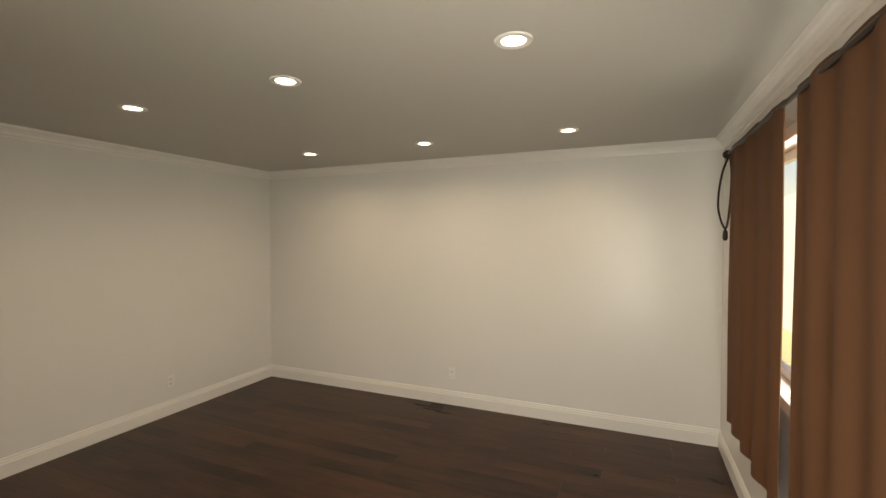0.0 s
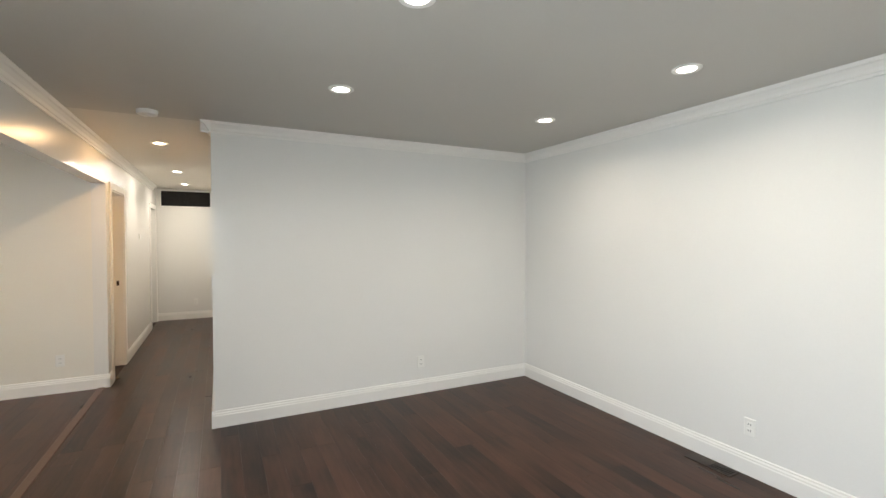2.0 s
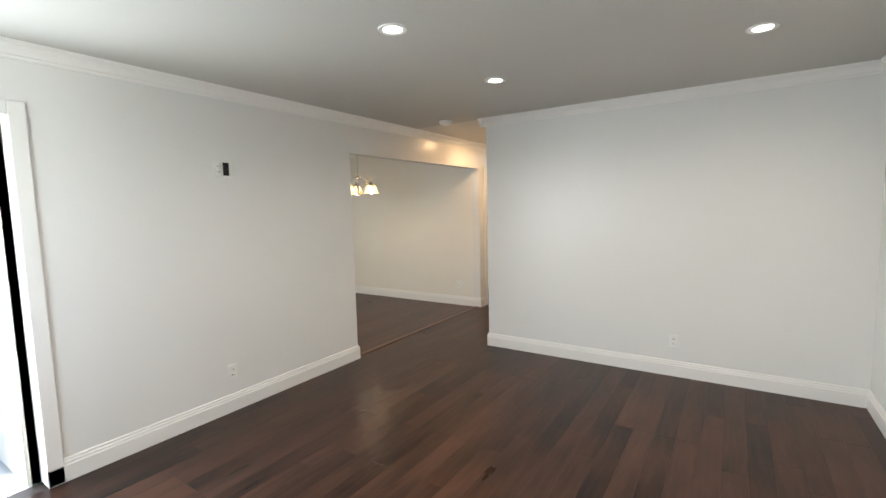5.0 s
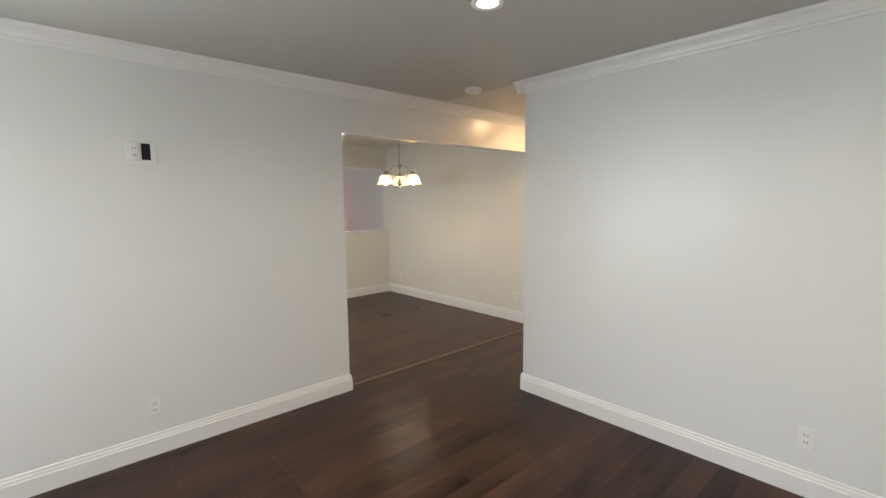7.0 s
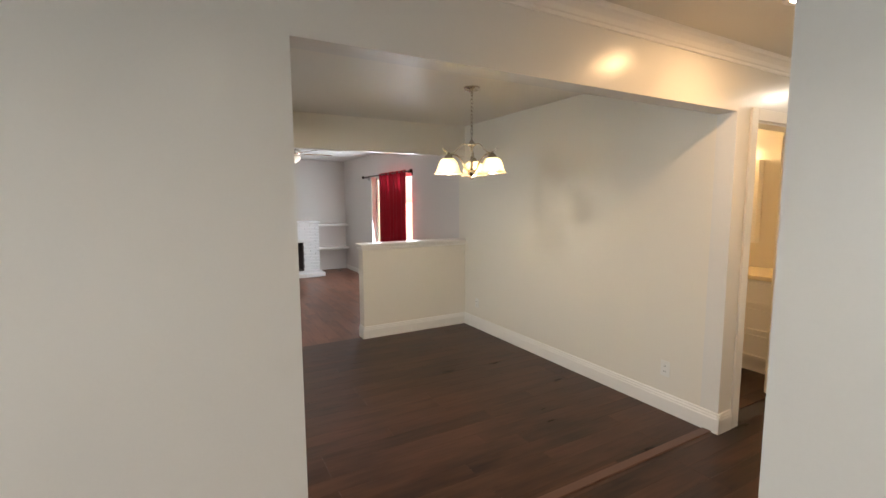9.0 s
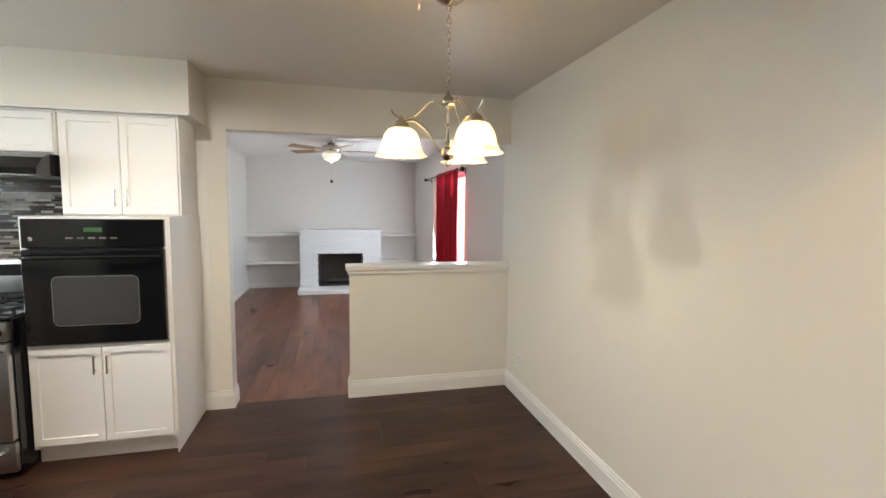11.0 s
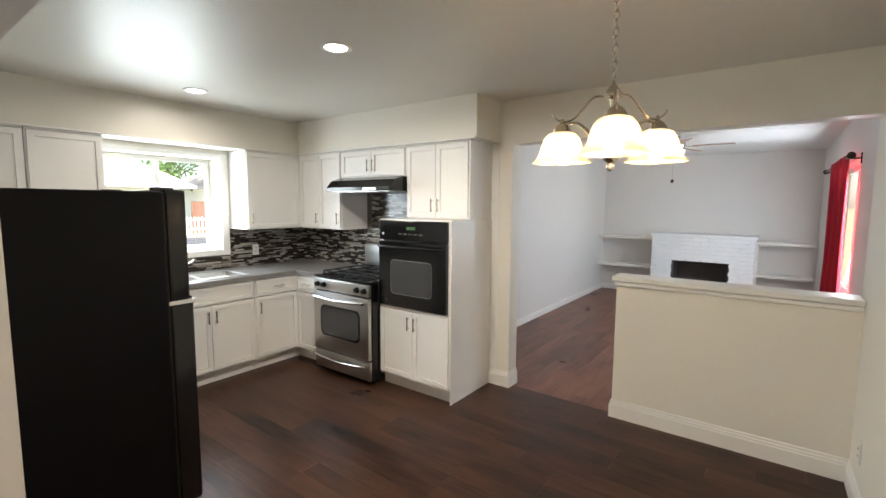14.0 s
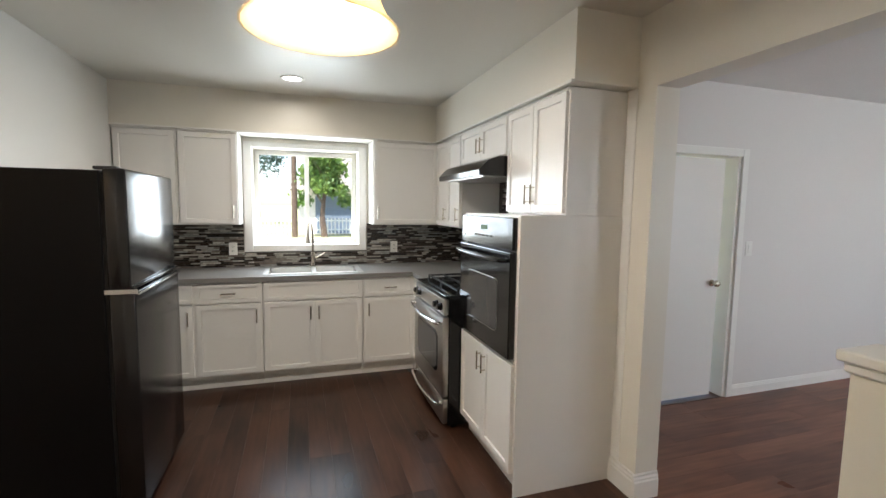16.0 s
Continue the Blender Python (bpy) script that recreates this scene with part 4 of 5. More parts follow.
bowed_bar(od, RQ, RY0 + 0.03, RY1 - 0.03, 0.735, 0.085, 0.045, 0.012, CHROME, 0.012)
bowed_bar(dr, RQ, RY0 + 0.05, RY1 - 0.05, 0.175, 0.075, 0.035, 0.011, CHROME, 0.012)
cp = part("control_panel", boxes(RB(RY0 + 0.002, RY1 - 0.002, 0.0, 0.04, 0.785, 0.895, 0.012, 2)), STEEL, rng_, "stainless steel control panel", True)
for u in (0.07, 0.16, 0.60, 0.69):
    kb = part("knob", lathe([(0.026, 0), (0.026, 0.01), (0.021, 0.014), (0.019, 0.032), (0.0, 0.034)], RQ(RY0 + u, 0.04, 0.84), 16, m=Matrix.Rotation(radians(90), 4, "Y")), BLACK_GLOSS, cp, "round black burner knob", True)
part("cooktop", boxes((XK + 0.08, RX + 0.03, RY0 + 0.002, RY1 - 0.002, 0.905, 0.918, 0.004)), BLACK_GLOSS, rng_)
for cx in (-2.93, -2.62):
    for cy in (3.03, 3.40):
        part("burner", lathe([(0.05, 0), (0.05, 0.01), (0.035, 0.014), (0.035, 0.022), (0.0, 0.024)], (cx, cy, 0.918), 18), BLACK_IRON, rng_, smooth=True)
for g0, g1 in ((RY0 + 0.02, 3.21), (3.22, RY1 - 0.02)):
    bm = boxes((-3.04, -2.50, g0, g0 + 0.012, 0.94, 0.952), (-3.04, -2.50, g1 - 0.012, g1, 0.94, 0.952), (-3.04, -3.028, g0, g1, 0.94, 0.952), (-2.512, -2.50, g0, g1, 0.94, 0.952), (-2.78, -2.768, g0, g1, 0.94, 0.952),
               (-3.04, -2.50, (g0 + g1) / 2 - 0.006, (g0 + g1) / 2 + 0.006, 0.9405, 0.9525))
    for cx in (-2.93, -2.62):
        box(bm, cx - 0.006, cx + 0.006, g0, g1, 0.941, 0.953)
    for x in (-3.034, -2.506):
        for y in (g0 + 0.006, g1 - 0.006):
            box(bm, x - 0.006, x + 0.006, y - 0.006, y + 0.006, 0.918, 0.94)
    part("grate", bm, BLACK_IRON, rng_, "black cast iron grate")
bg = part("backguard", boxes((XK + 0.015, XK + 0.085, RY0 + 0.002, RY1 - 0.002, 0.918, 1.17, 0.015, 2)), STEEL, rng_, "stainless steel backguard", True)
part("display", boxes((XK + 0.085, XK + 0.088, 3.08, 3.36, 1.06, 1.135, 0.001)), BLACK_GLOSS, bg, "black clock display")

# ---- range hood ----
hood = thing("range_hood", (-2.87, 3.25, 1.70), "black under-cabinet range hood above the range", "range hood")
prof = [(XK + 0.002, 1.70), (-2.60, 1.70), (-2.595, 1.735), (-2.66, 1.80), (-2.74, 1.828), (XK + 0.002, 1.828)]
bm = bmesh.new()
e0, e1 = ([bm.verts.new((x, y, z)) for x, z in prof] for y in (2.835, 3.675))
for i in range(len(prof)):
    bm.faces.new((e0[i], e0[(i + 1) % len(prof)], e1[(i + 1) % len(prof)], e1[i]))
bm.faces.new(e0)
bm.faces.new(e1)
part("canopy", bm, BLACK_GLOSS, hood)
part("switch_plate", boxes((-2.600, -2.594, 3.33, 3.50, 1.705, 1.730, 0.002)), STEEL, hood, "silver hood control strip")
part("filter", boxes((-3.05, -2.65, 2.90, 3.61, 1.694, 1.70)), STEEL, hood, "metal grease filter")

# ---- built-in oven ----
OB, OQ = facing("x", TX)
oven = thing("wall_oven", (-2.8, 3.97, 0.72), "black glossy built-in single wall oven in the tall cabinet", "oven")
OY0, OY1 = 3.625, 4.335
part("body", boxes((XK + 0.05, TX, OY0 + 0.02, OY1 - 0.02, 0.722, 1.446)), BLACK_IRON, oven)
cpn = part("control_panel", boxes(OB(OY0, OY1, 0.0, 0.028, 1.285, 1.448, 0.004, 2)), BLACK_GLOSS, oven, "black glass control panel with a small display")
for k in range(5):
    part("button", boxes(OB(3.84 + k * 0.055, 3.875 + k * 0.055, 0.028, 0.0295, 1.335, 1.345)), GROUT, cpn)
part("clock", boxes(OB(3.93, 4.02, 0.028, 0.0295, 1.375, 1.40)), glow("oven_clock_digits", (0.03, 0.09, 0.025), 0.08), cpn, "faint green clock display")
part("badge", lathe([(0.012, 0), (0.012, 0.002), (0.0, 0.003)], OQ(3.67, 0.028, 1.335), 14, m=Matrix.Rotation(radians(90), 4, "Y")), CHROME, cpn, "round silver badge")
odr = part("oven_door", boxes(OB(OY0, OY1, 0.0, 0.038, 0.728, 1.275, 0.006, 2)), BLACK_GLOSS, oven, "black glass oven door")
part("door_glass", rounded_plate((OB, OQ), OY0 + 0.14, OY1 - 0.14, 0.038, 0.041, 0.84, 1.12, 0.035), OVEN_GLASS, odr, "dark grey oven window")
part("glass_border", rounded_plate((OB, OQ), OY0 + 0.136, OY1 - 0.136, 0.038, 0.0392, 0.836, 1.124, 0.038), STEEL, odr)
bowed_bar(odr, OQ, OY0 + 0.03, OY1 - 0.03, 1.235, 0.08, 0.038, 0.012, BLACK_GLOSS)
part("lower_vent", boxes(OB(OY0, OY1, 0.0, 0.012, 0.715, 0.727)), STEEL, oven)

# ---- fridge ----
FY0, FY1, FX0, FX1 = 3.26, 4.015, -0.69, -0.123
fridge = thing("fridge", (-0.42, 3.68, 0), "black top-freezer fridge against the wall", "fridge")
part("cabinet_body", boxes((FX0, FX1, FY0, FY1, 0.03, 1.635, 0.006, 2)), BLACK_FRIDGE, fridge)
part("toe_grille", boxes((FX0 + 0.01, FX0 + 0.05, FY0 + 0.02, FY1 - 0.02, 0.0, 0.05)), RUBBER, fridge)
part("gasket", boxes((FX0 - 0.012, FX0, FY0 + 0.012, FY1 - 0.012, 0.06, 1.625)), RUBBER, fridge)
for nm, z0, z1, deep in (("freezer_door", 1.105, 1.645, 0.10), ("fridge_door", 0.06, 1.095, 0.115)):
    dd = part(nm, boxes((FX0 - deep, FX0 - 0.012, FY0, FY1, z0, z1, 0.012, 3)), BLACK_DOOR, fridge, "glossy black fridge door", True)
    zz = (z0 + 0.004, z0 + 0.016) if nm == "freezer_door" else (z1 - 0.014, z1 - 0.004)
    part("handle", boxes((FX0 - deep - 0.013, FX0 - deep + 0.002, FY0 + 0.02, FY1 - 0.012, zz[0], zz[1], 0.003, 2)), CHROME if nm == "fridge_door" else BLACK_DOOR, dd, "long recessed edge handle", True)
for y in (FY1 - 0.05, FY0 + 0.05):
    part("hinge", bx(FX0 - 0.06, FX0 + 0.03, y - 0.02, y + 0.02, 1.640, 1.655, 0.003), BLACK_IRON, fridge)
part("hinge", boxes((FX0 - 0.125, FX0 - 0.0, FY1 - 0.002, FY1 + 0.004, 1.09, 1.11)), CHROME, fridge, "small shiny middle hinge")

# ---- chandelier ----
CX, CY = -1.523, 5.81
ch = thing("chandelier", (CX, CY, H), "three-light brushed nickel chandelier with alabaster glass bell shades", "chandelier")
part("canopy", lathe([(0.065, 0), (0.065, -0.008), (0.05, -0.022), (0.022, -0.034), (0.010, -0.04), (0.010, -0.05)], (CX, CY, H), 24), NICKEL, ch, smooth=True)
for k in range(12):
    z = 2.392 - k * 0.0295
    pts = []
    for j in range(13):
        a = 2 * math.pi * j / 12
        u, v = 0.0095 * math.cos(a), 0.0195 * math.sin(a)
        pts.append((CX + (u if k % 2 else 0), CY + (0 if k % 2 else u), z + v))
    part("chain_link", tube(pts, 0.0024, 6), NICKEL, ch, smooth=True)
part("hub", lathe([(0.004, 2.045), (0.008, 2.03), (0.022, 2.012), (0.026, 2.0), (0.034, 1.995), (0.034, 1.985), (0.014, 1.975), (0.010, 1.955), (0.006, 1.945)], (CX, CY, 0), 20), NICKEL, ch, smooth=True)
part("stem", lathe([(0.006, 1.95), (0.006, 1.90), (0.013, 1.892), (0.006, 1.884), (0.006, 1.83), (0.012, 1.822), (0.014, 1.80), (0.030, 1.79), (0.032, 1.765), (0.024, 1.752), (0.012, 1.742), (0.016, 1.73), (0.012, 1.718), (0.0, 1.712)], (CX, CY, 0), 20), NICKEL, ch, smooth=True)
for az in (19, 143, 263):
    c, s = math.cos(radians(az)), math.sin(radians(az))

    def A(r, z, c=c, s=s):
        return (CX + r * c, CY + r * s, z)
    part("arm", tube(spline([A(0.02, 1.775), A(0.05, 1.80), A(0.09, 1.865), A(0.14, 1.905), A(0.185, 1.905), A(0.205, 1.895)], 6), 0.0065, 8), NICKEL, ch, smooth=True)
    part("scroll", tube(spline([A(0.03, 1.992), A(0.075, 1.995), A(0.12, 1.955), A(0.155, 1.925), A(0.20, 1.918), A(0.235, 1.935), A(0.25, 1.955)], 6), 0.0042, 8), NICKEL, ch, "twisted nickel scroll rod", smooth=True)
    sh = part("shade", lathe([(0.030, 1.878), (0.054, 1.870), (0.071, 1.850), (0.081, 1.822), (0.088, 1.792), (0.099, 1.770), (0.113, 1.757), (0.115, 1.754), (0.111, 1.754), (0.096, 1.768), (0.085, 1.791), (0.078, 1.821), (0.068, 1.847), (0.052, 1.865), (0.028, 1.872)], A(0.205, 0), 28), SHADE, ch, "lit cream alabaster bell shade", True)
    part("socket_cap", lathe([(0.006, 1.93), (0.010, 1.912), (0.022, 1.905), (0.036, 1.885), (0.036, 1.872), (0.020, 1.865), (0.016, 1.84)], A(0.205, 0), 18), NICKEL, ch, smooth=True)
    part("bulb", lathe([(0.012, 1.85), (0.018, 1.825), (0.030, 1.795), (0.030, 1.775), (0.020, 1.757), (0.0, 1.75)], A(0.205, 0), 16), BULB_HOT, sh, "glowing bulb", True)

# ---- family room ----
fp = thing("fireplace", (-8.2, 5.4, 0), "white painted brick fireplace with a black firebox", "fireplace")
FPX, F0, F1, FO0, FO1, FZ = -7.98, 4.68, 6.13, 5.0, 5.80, 0.70
part("hearth", bx(-8.0, -7.60, F0 - 0.02, F1 + 0.02, 0.0, 0.085, 0.008), BRICK_WHITE, fp, "white painted hearth slab")
part("mantel", boxes((XFAR, FPX + 0.04, F0 - 0.02, F1 + 0.02, 1.08, 1.125, 0.006)), BRICK_WHITE, fp, "white mantel ledge")
part("core", boxes((XFAR, FPX - 0.012, F0 + 0.012, FO0 - 0.012, 0.085, 1.08), (XFAR, FPX - 0.012, FO1 + 0.012, F1 - 0.012, 0.085, 1.08), (XFAR, FPX - 0.012, FO0 - 0.012, FO1 + 0.012, FZ + 0.01, 1.08)), BRICK_WHITE, fp)
part("firebox", boxes((XFAR + 0.001, XFAR + 0.02, FO0, FO1, 0.085, FZ), (XFAR + 0.02, FPX - 0.02, FO0 - 0.011, FO0 + 0.02, 0.085, FZ), (XFAR + 0.02, FPX - 0.02, FO1 - 0.02, FO1 + 0.011, 0.085, FZ), (XFAR + 0.02, FPX - 0.02, FO0, FO1, FZ - 0.02, FZ + 0.009), (XFAR + 0.02, FPX - 0.02, FO0, FO1, 0.0851, 0.095)), SOOT, fp, "soot-blackened firebox")
logm = lathe([(0.045, 0), (0.05, 0.1), (0.046, 0.4), (0.04, 0.5)], (-8.25, 5.15, 0.16), 12, m=Matrix.Rotation(radians(-90), 4, "X"))
part("log", logm, SOOT, fp, "charred log")
bh, bl = 0.0667, 0.21
for r in range(15):
    z0 = 0.085 + r * 0.0664
    u = F0 - (bl / 2 if r % 2 else 0)
    while u < F1 - 0.01:
        a, b = max(u, F0), min(u + bl - 0.010, F1)
        u += bl
        for p, q in ([(a, b)] if z0 > FZ - 0.03 else [(a, min(b, FO0)), (max(a, FO1), b)]):
            if q - p > 0.025:
                jut = random.uniform(0, 0.005)
                part("brick", bx(FPX - 0.03, FPX + jut, p, q, z0 + 0.004, z0 + 0.0604, 0.004), BRICK_WHITE, fp)
for y0, y1, side in ((YL, F0, "near the door"), (F1, YR, "near the window")):
    sh = thing("wall_shelf", (-8.35, (y0 + y1) / 2, 0.5), "white built-in alcove shelves beside the brick fireplace", "shelf", "alcove shelves")
    for z in (0.53, 1.04):
        part("board", bx(XFAR + 0.001, -8.18, y0 + 0.002, y1 - 0.03, z - 0.045, z, 0.004), TRIM, sh)
    part("side_panel", bx(XFAR + 0.001, -8.19, (y1 - 0.03) if y0 == YL else (y0 + 0.001), (y1 - 0.003) if y0 == YL else (y0 + 0.03), 0, 1.04), TRIM, sh)
FXc, FYc = -6.0, 5.27
fan = thing("ceiling_fan", (FXc, FYc, H), "nickel ceiling fan with wooden blades and a frosted glass light", "ceiling fan")
part("canopy", lathe([(0.07, 0), (0.07, -0.02), (0.045, -0.05), (0.016, -0.06)], (FXc, FYc, H), 20), NICKEL, fan, smooth=True)
part("rod", tube([(FXc, FYc, 2.40), (FXc, FYc, 2.38)], 0.013, 10), NICKEL, fan, smooth=True)
part("motor", lathe([(0.03, 2.395), (0.09, 2.385), (0.125, 2.365), (0.13, 2.325), (0.115, 2.295), (0.08, 2.275), (0.075, 2.258)], (FXc, FYc, 0), 24), NICKEL, fan, smooth=True)
part("light_bowl", lathe([(0.125, 2.268), (0.130, 2.258), (0.118, 2.22), (0.085, 2.185), (0.035, 2.165), (0.0, 2.16)], (FXc, FYc, 0), 24), FAN_GLASS, fan, "lit frosted glass bowl", True)
part("bowl_finial", lathe([(0.014, 2.164), (0.012, 2.15), (0.006, 2.14), (0.0, 2.136)], (FXc, FYc, 0), 10), NICKEL, fan, smooth=True)
for k in range(5):
    a = radians(20 + 72 * k)
    m = Matrix.Translation((FXc, FYc, 2.315)) @ Matrix.Rotation(a, 4, "Z") @ Matrix.Rotation(radians(11), 4, "X")
    bm = bx(0.20, 0.64, -0.062, 0.062, -0.004, 0.004, 0.003)
    for v in bm.verts:
        t = (v.co.x - 0.20) / 0.44
        v.co.y *= 0.78 + 0.3 * t
    bmesh.ops.transform(bm, matrix=m, verts=bm.verts)
    bl_ = part("blade", bm, FAN_WOOD, fan, "maple fan blade")
    bm = boxes((0.11, 0.25, -0.018, 0.018, -0.010, -0.004, 0.002), (0.21, 0.27, -0.04, 0.04, -0.009, -0.004, 0.002))
    bmesh.ops.transform(bm, matrix=m, verts=bm.verts)
    part("blade_arm", bm, NICKEL, bl_)
pc = part("pull_chain", tube([(FXc, FYc, 2.14), (FXc, FYc, 1.90)], 0.0015, 5), NICKEL, fan)
part("pull_knob", lathe([(0.004, 1.915), (0.016, 1.905), (0.020, 1.89), (0.012, 1.872), (0.0, 1.868)], (FXc, FYc, 0), 12), BRONZE, pc, "small dark pull knob", True)
point_lamp("fan_light", (FXc, FYc, 2.10), 0.05, P_FAN, NEUTRAL)

# ---- bathroom ----
VX0, VX1, VY = -1.25, -0.29, 8.10
van = thing("bathroom_vanity", (-0.78, 8.37, 0), "white bathroom vanity with drawers and small knobs", "vanity")
FV = facing("y", VY, -1)
part("carcass", boxes((VX0, VX1, VY, 8.65, 0.10, 0.84)), CABINET, van)
part("toe_kick", boxes((VX0, VX1, VY + 0.05, 8.65, 0, 0.10)), CABINET, van)
part("top", boxes((VX0 - 0.02, VX1 + 0.02, VY - 0.03, 8.65, 0.84, 0.88, 0.006)), material("cream_vanity_top", (0.80, 0.70, 0.50), rough=0.25), van, "cream vanity top")
for k in range(3):
    for u0, u1 in ((-0.77, -0.30), (-1.24, -0.78)):
        dw = shaker("drawer_front", van, FV, u0, u1, 0.13 + k * 0.235, 0.345 + k * 0.235, "", 0.045)
        part("knob", lathe([(0.008, 0), (0.008, 0.016), (0.016, 0.02), (0.014, 0.03), (0.0, 0.032)], ((u0 + u1) / 2, VY - 0.01, 0.24 + k * 0.235), 12, m=Matrix.Rotation(radians(90), 4, "X")), NICKEL, dw, "small round knob", True)
mir = thing("medicine_cabinet", (-0.8, 8.65, 1.1), "white framed mirror above the bathroom vanity", "mirror")
part("frame", boxes((-1.42, -0.72, 8.56, 8.649, 1.12, 1.92, 0.005)), TRIM, mir)
part("mirror", boxes((-1.36, -0.78, 8.555, 8.5605, 1.18, 1.86)), MIRROR, mir, "mirror glass")
# Unseen fixture and lamp, added to give the bathroom its warm light.
vl = thing("added_vanity_light", (-0.8, 8.65, 2.05), "lit warm glass vanity light, added unseen for the bathroom's glow", "wall lamp")
part("backplate", boxes((-1.32, -0.82, 8.62, 8.649, 2.03, 2.11, 0.004)), NICKEL, vl)
for x in (-1.25, -1.07, -0.89):
    part("shade", lathe([(0.03, 2.12), (0.05, 2.06), (0.058, 2.0), (0.05, 2.0), (0.0, 2.02)], (x, 8.56, 0), 16), BULB, vl, "glowing glass shade", True)
point_lamp("added_vanity_lamp", (-1.07, 8.46, 2.0), 0.1, P_BATH, (1.0, 0.62, 0.28))

# ---- outside ----
# Lawn and stucco tones are paled to stand in for stronger daylight.
GRASS = material("paled_lawn", (0.30, 0.30, 0.16), rough=0.9, vary=0.3, scale=0.6, grain=0.3, grain_scale=20, bump=0.3)
CONCRETE = material("pale_concrete", (0.60, 0.59, 0.56), rough=0.85, vary=0.1, scale=0.5, grain=0.1, grain_scale=30)
ASPHALT = material("grey_asphalt", (0.06, 0.06, 0.06), rough=0.9, grain=0.2, grain_scale=60)
STUCCO = material("pale_stucco", (0.80, 0.77, 0.72), rough=0.9, vary=0.06, grain=0.1, grain_scale=20)
SHINGLE = material("grey_shingles", (0.20, 0.18, 0.17), rough=0.9, vary=0.2, grain=0.3, grain_scale=12)
GARAGE = material("blue_grey_garage_paint", (0.16, 0.21, 0.28), rough=0.6)
BARK = material("tree_bark", (0.10, 0.07, 0.05), rough=0.9, grain=0.3, grain_scale=25, bump=0.4)
LEAF = tone_material("leaves", [(0.10, 0.20, 0.03), (0.14, 0.26, 0.04), (0.08, 0.16, 0.03), (0.18, 0.28, 0.05)], 0.6, False)
LEAF_BLUE = tone_material("conifer_needles", [(0.03, 0.07, 0.05), (0.04, 0.09, 0.06), (0.025, 0.06, 0.045)], 0.7, False)
WOOD_FENCE = material("red_brown_fence_wood", (0.22, 0.10, 0.06), rough=0.8, grain=0.2, grain_scale=20)
bm = bmesh.new()
bmesh.ops.create_grid(bm, x_segments=2, y_segments=2, size=900, matrix=Matrix.Translation((0, 0, -0.14)))
solid("ground", bm, GRASS, "lawn around the house, paled to read as bright daylight", "ground")
solid("pavement", boxes((-60, 60, -9.0, -7.5, -0.14, -0.09)), CONCRETE, "pale concrete pavement", "pavement")
solid("road", boxes((-60, 60, -16.5, -9.2, -0.139, -0.12)), ASPHALT, "grey asphalt road", "road")
solid("porch_floor", boxes((-3.4, -0.12, 0.2, 1.69, -0.14, -0.02)), CONCRETE, "pale concrete porch", "pavement")
# Added wall: its sunlit white face fills the gap between the curtains.
solid("curtain_gap_backdrop", boxes((5.0, 20.0, -1.8, -1.6, -0.14, 2.5, 0.01)), BRICK_WHITE, "white sunlit wall added to brighten the curtain gap", "wall")
# Slab added behind the ajar door so the lawn doesn't show through.
solid("door_gap_slab", boxes((-4.9, -3.8, 3.2, 3.70, -0.06, -0.002)), THRESHOLD, "dark floor slab added behind a door to hide the lawn", "floor")
fence = thing("picket_fence", (-4.0, -18.9, -0.14), "white picket fence across the road", "fence")
for z in (0.12, 0.62):
    part("rail", bx(-14, 6, -18.92, -18.88, z, z + 0.07), PLASTIC, fence)
pk = None
for k in range(100):
    x = -14 + k * 0.2
    if pk is None:
        pk = part("picket", boxes((-0.04, 0.04, -18.88, -18.86, -0.10, 0.80, 0.006)), PLASTIC, fence)
        pk.matrix_parent_inverse = PLACED[fence.name].inverted() @ Matrix.Translation((x, 0, 0))
    else:
        o = pk.copy()
        scene.collection.objects.link(o)
        o.matrix_parent_inverse = PLACED[fence.name].inverted() @ Matrix.Translation((x, 0, 0))


def house(x0, x1, y0, y1, eave, ridge, label, garage, win):
    h = thing("house", ((x0 + x1) / 2, y1, -0.14), label, "house", "houses across the road")
    part("wall", bx(x0, x1, y0, y1, -0.14, eave), STUCCO, h)
    bm = bmesh.new()
    xm, ym_ = (x0 + x1) / 2, (y0 + y1) / 2
    v = [bm.verts.new(p) for p in ((x0 - 0.6, y0 - 0.6, eave), (x1 + 0.6, y0 - 0.6, eave), (x1 + 0.6, y1 + 0.6, eave), (x0 - 0.6, y1 + 0.6, eave), (x0 + 2, ym_, ridge), (x1 - 2, ym_, ridge))]
    for f in ((0, 1, 5, 4), (2, 3, 4, 5), (1, 2, 5), (3, 0, 4), (0, 3, 2, 1)):
        bm.faces.new([v[i] for i in f])
    part("roof", bm, SHINGLE, h)
    part("fascia", boxes((x0 - 0.62, x1 + 0.62, y1 + 0.6, y1 + 0.64, eave - 0.16, eave + 0.02)), PLASTIC, h)
    g = part("garage_door", bx(garage[0], garage[1], y1, y1 + 0.05, -0.1, 2.0), GARAGE, h, "blue-grey panelled garage door")
    for k in range(3):
        part("panel", bx(garage[0] + 0.1, garage[1] - 0.1, y1 + 0.05, y1 + 0.07, 0.05 + k * 0.65, 0.55 + k * 0.65, 0.01), GARAGE, g)
    w = part("window", bx(win[0], win[1], y1, y1 + 0.06, 0.9, 2.0), PLASTIC, h)
    part("pane", bx(win[0] + 0.08, win[1] - 0.08, y1 + 0.06, y1 + 0.07, 0.98, 1.92), OVEN_GLASS, w)
    return h


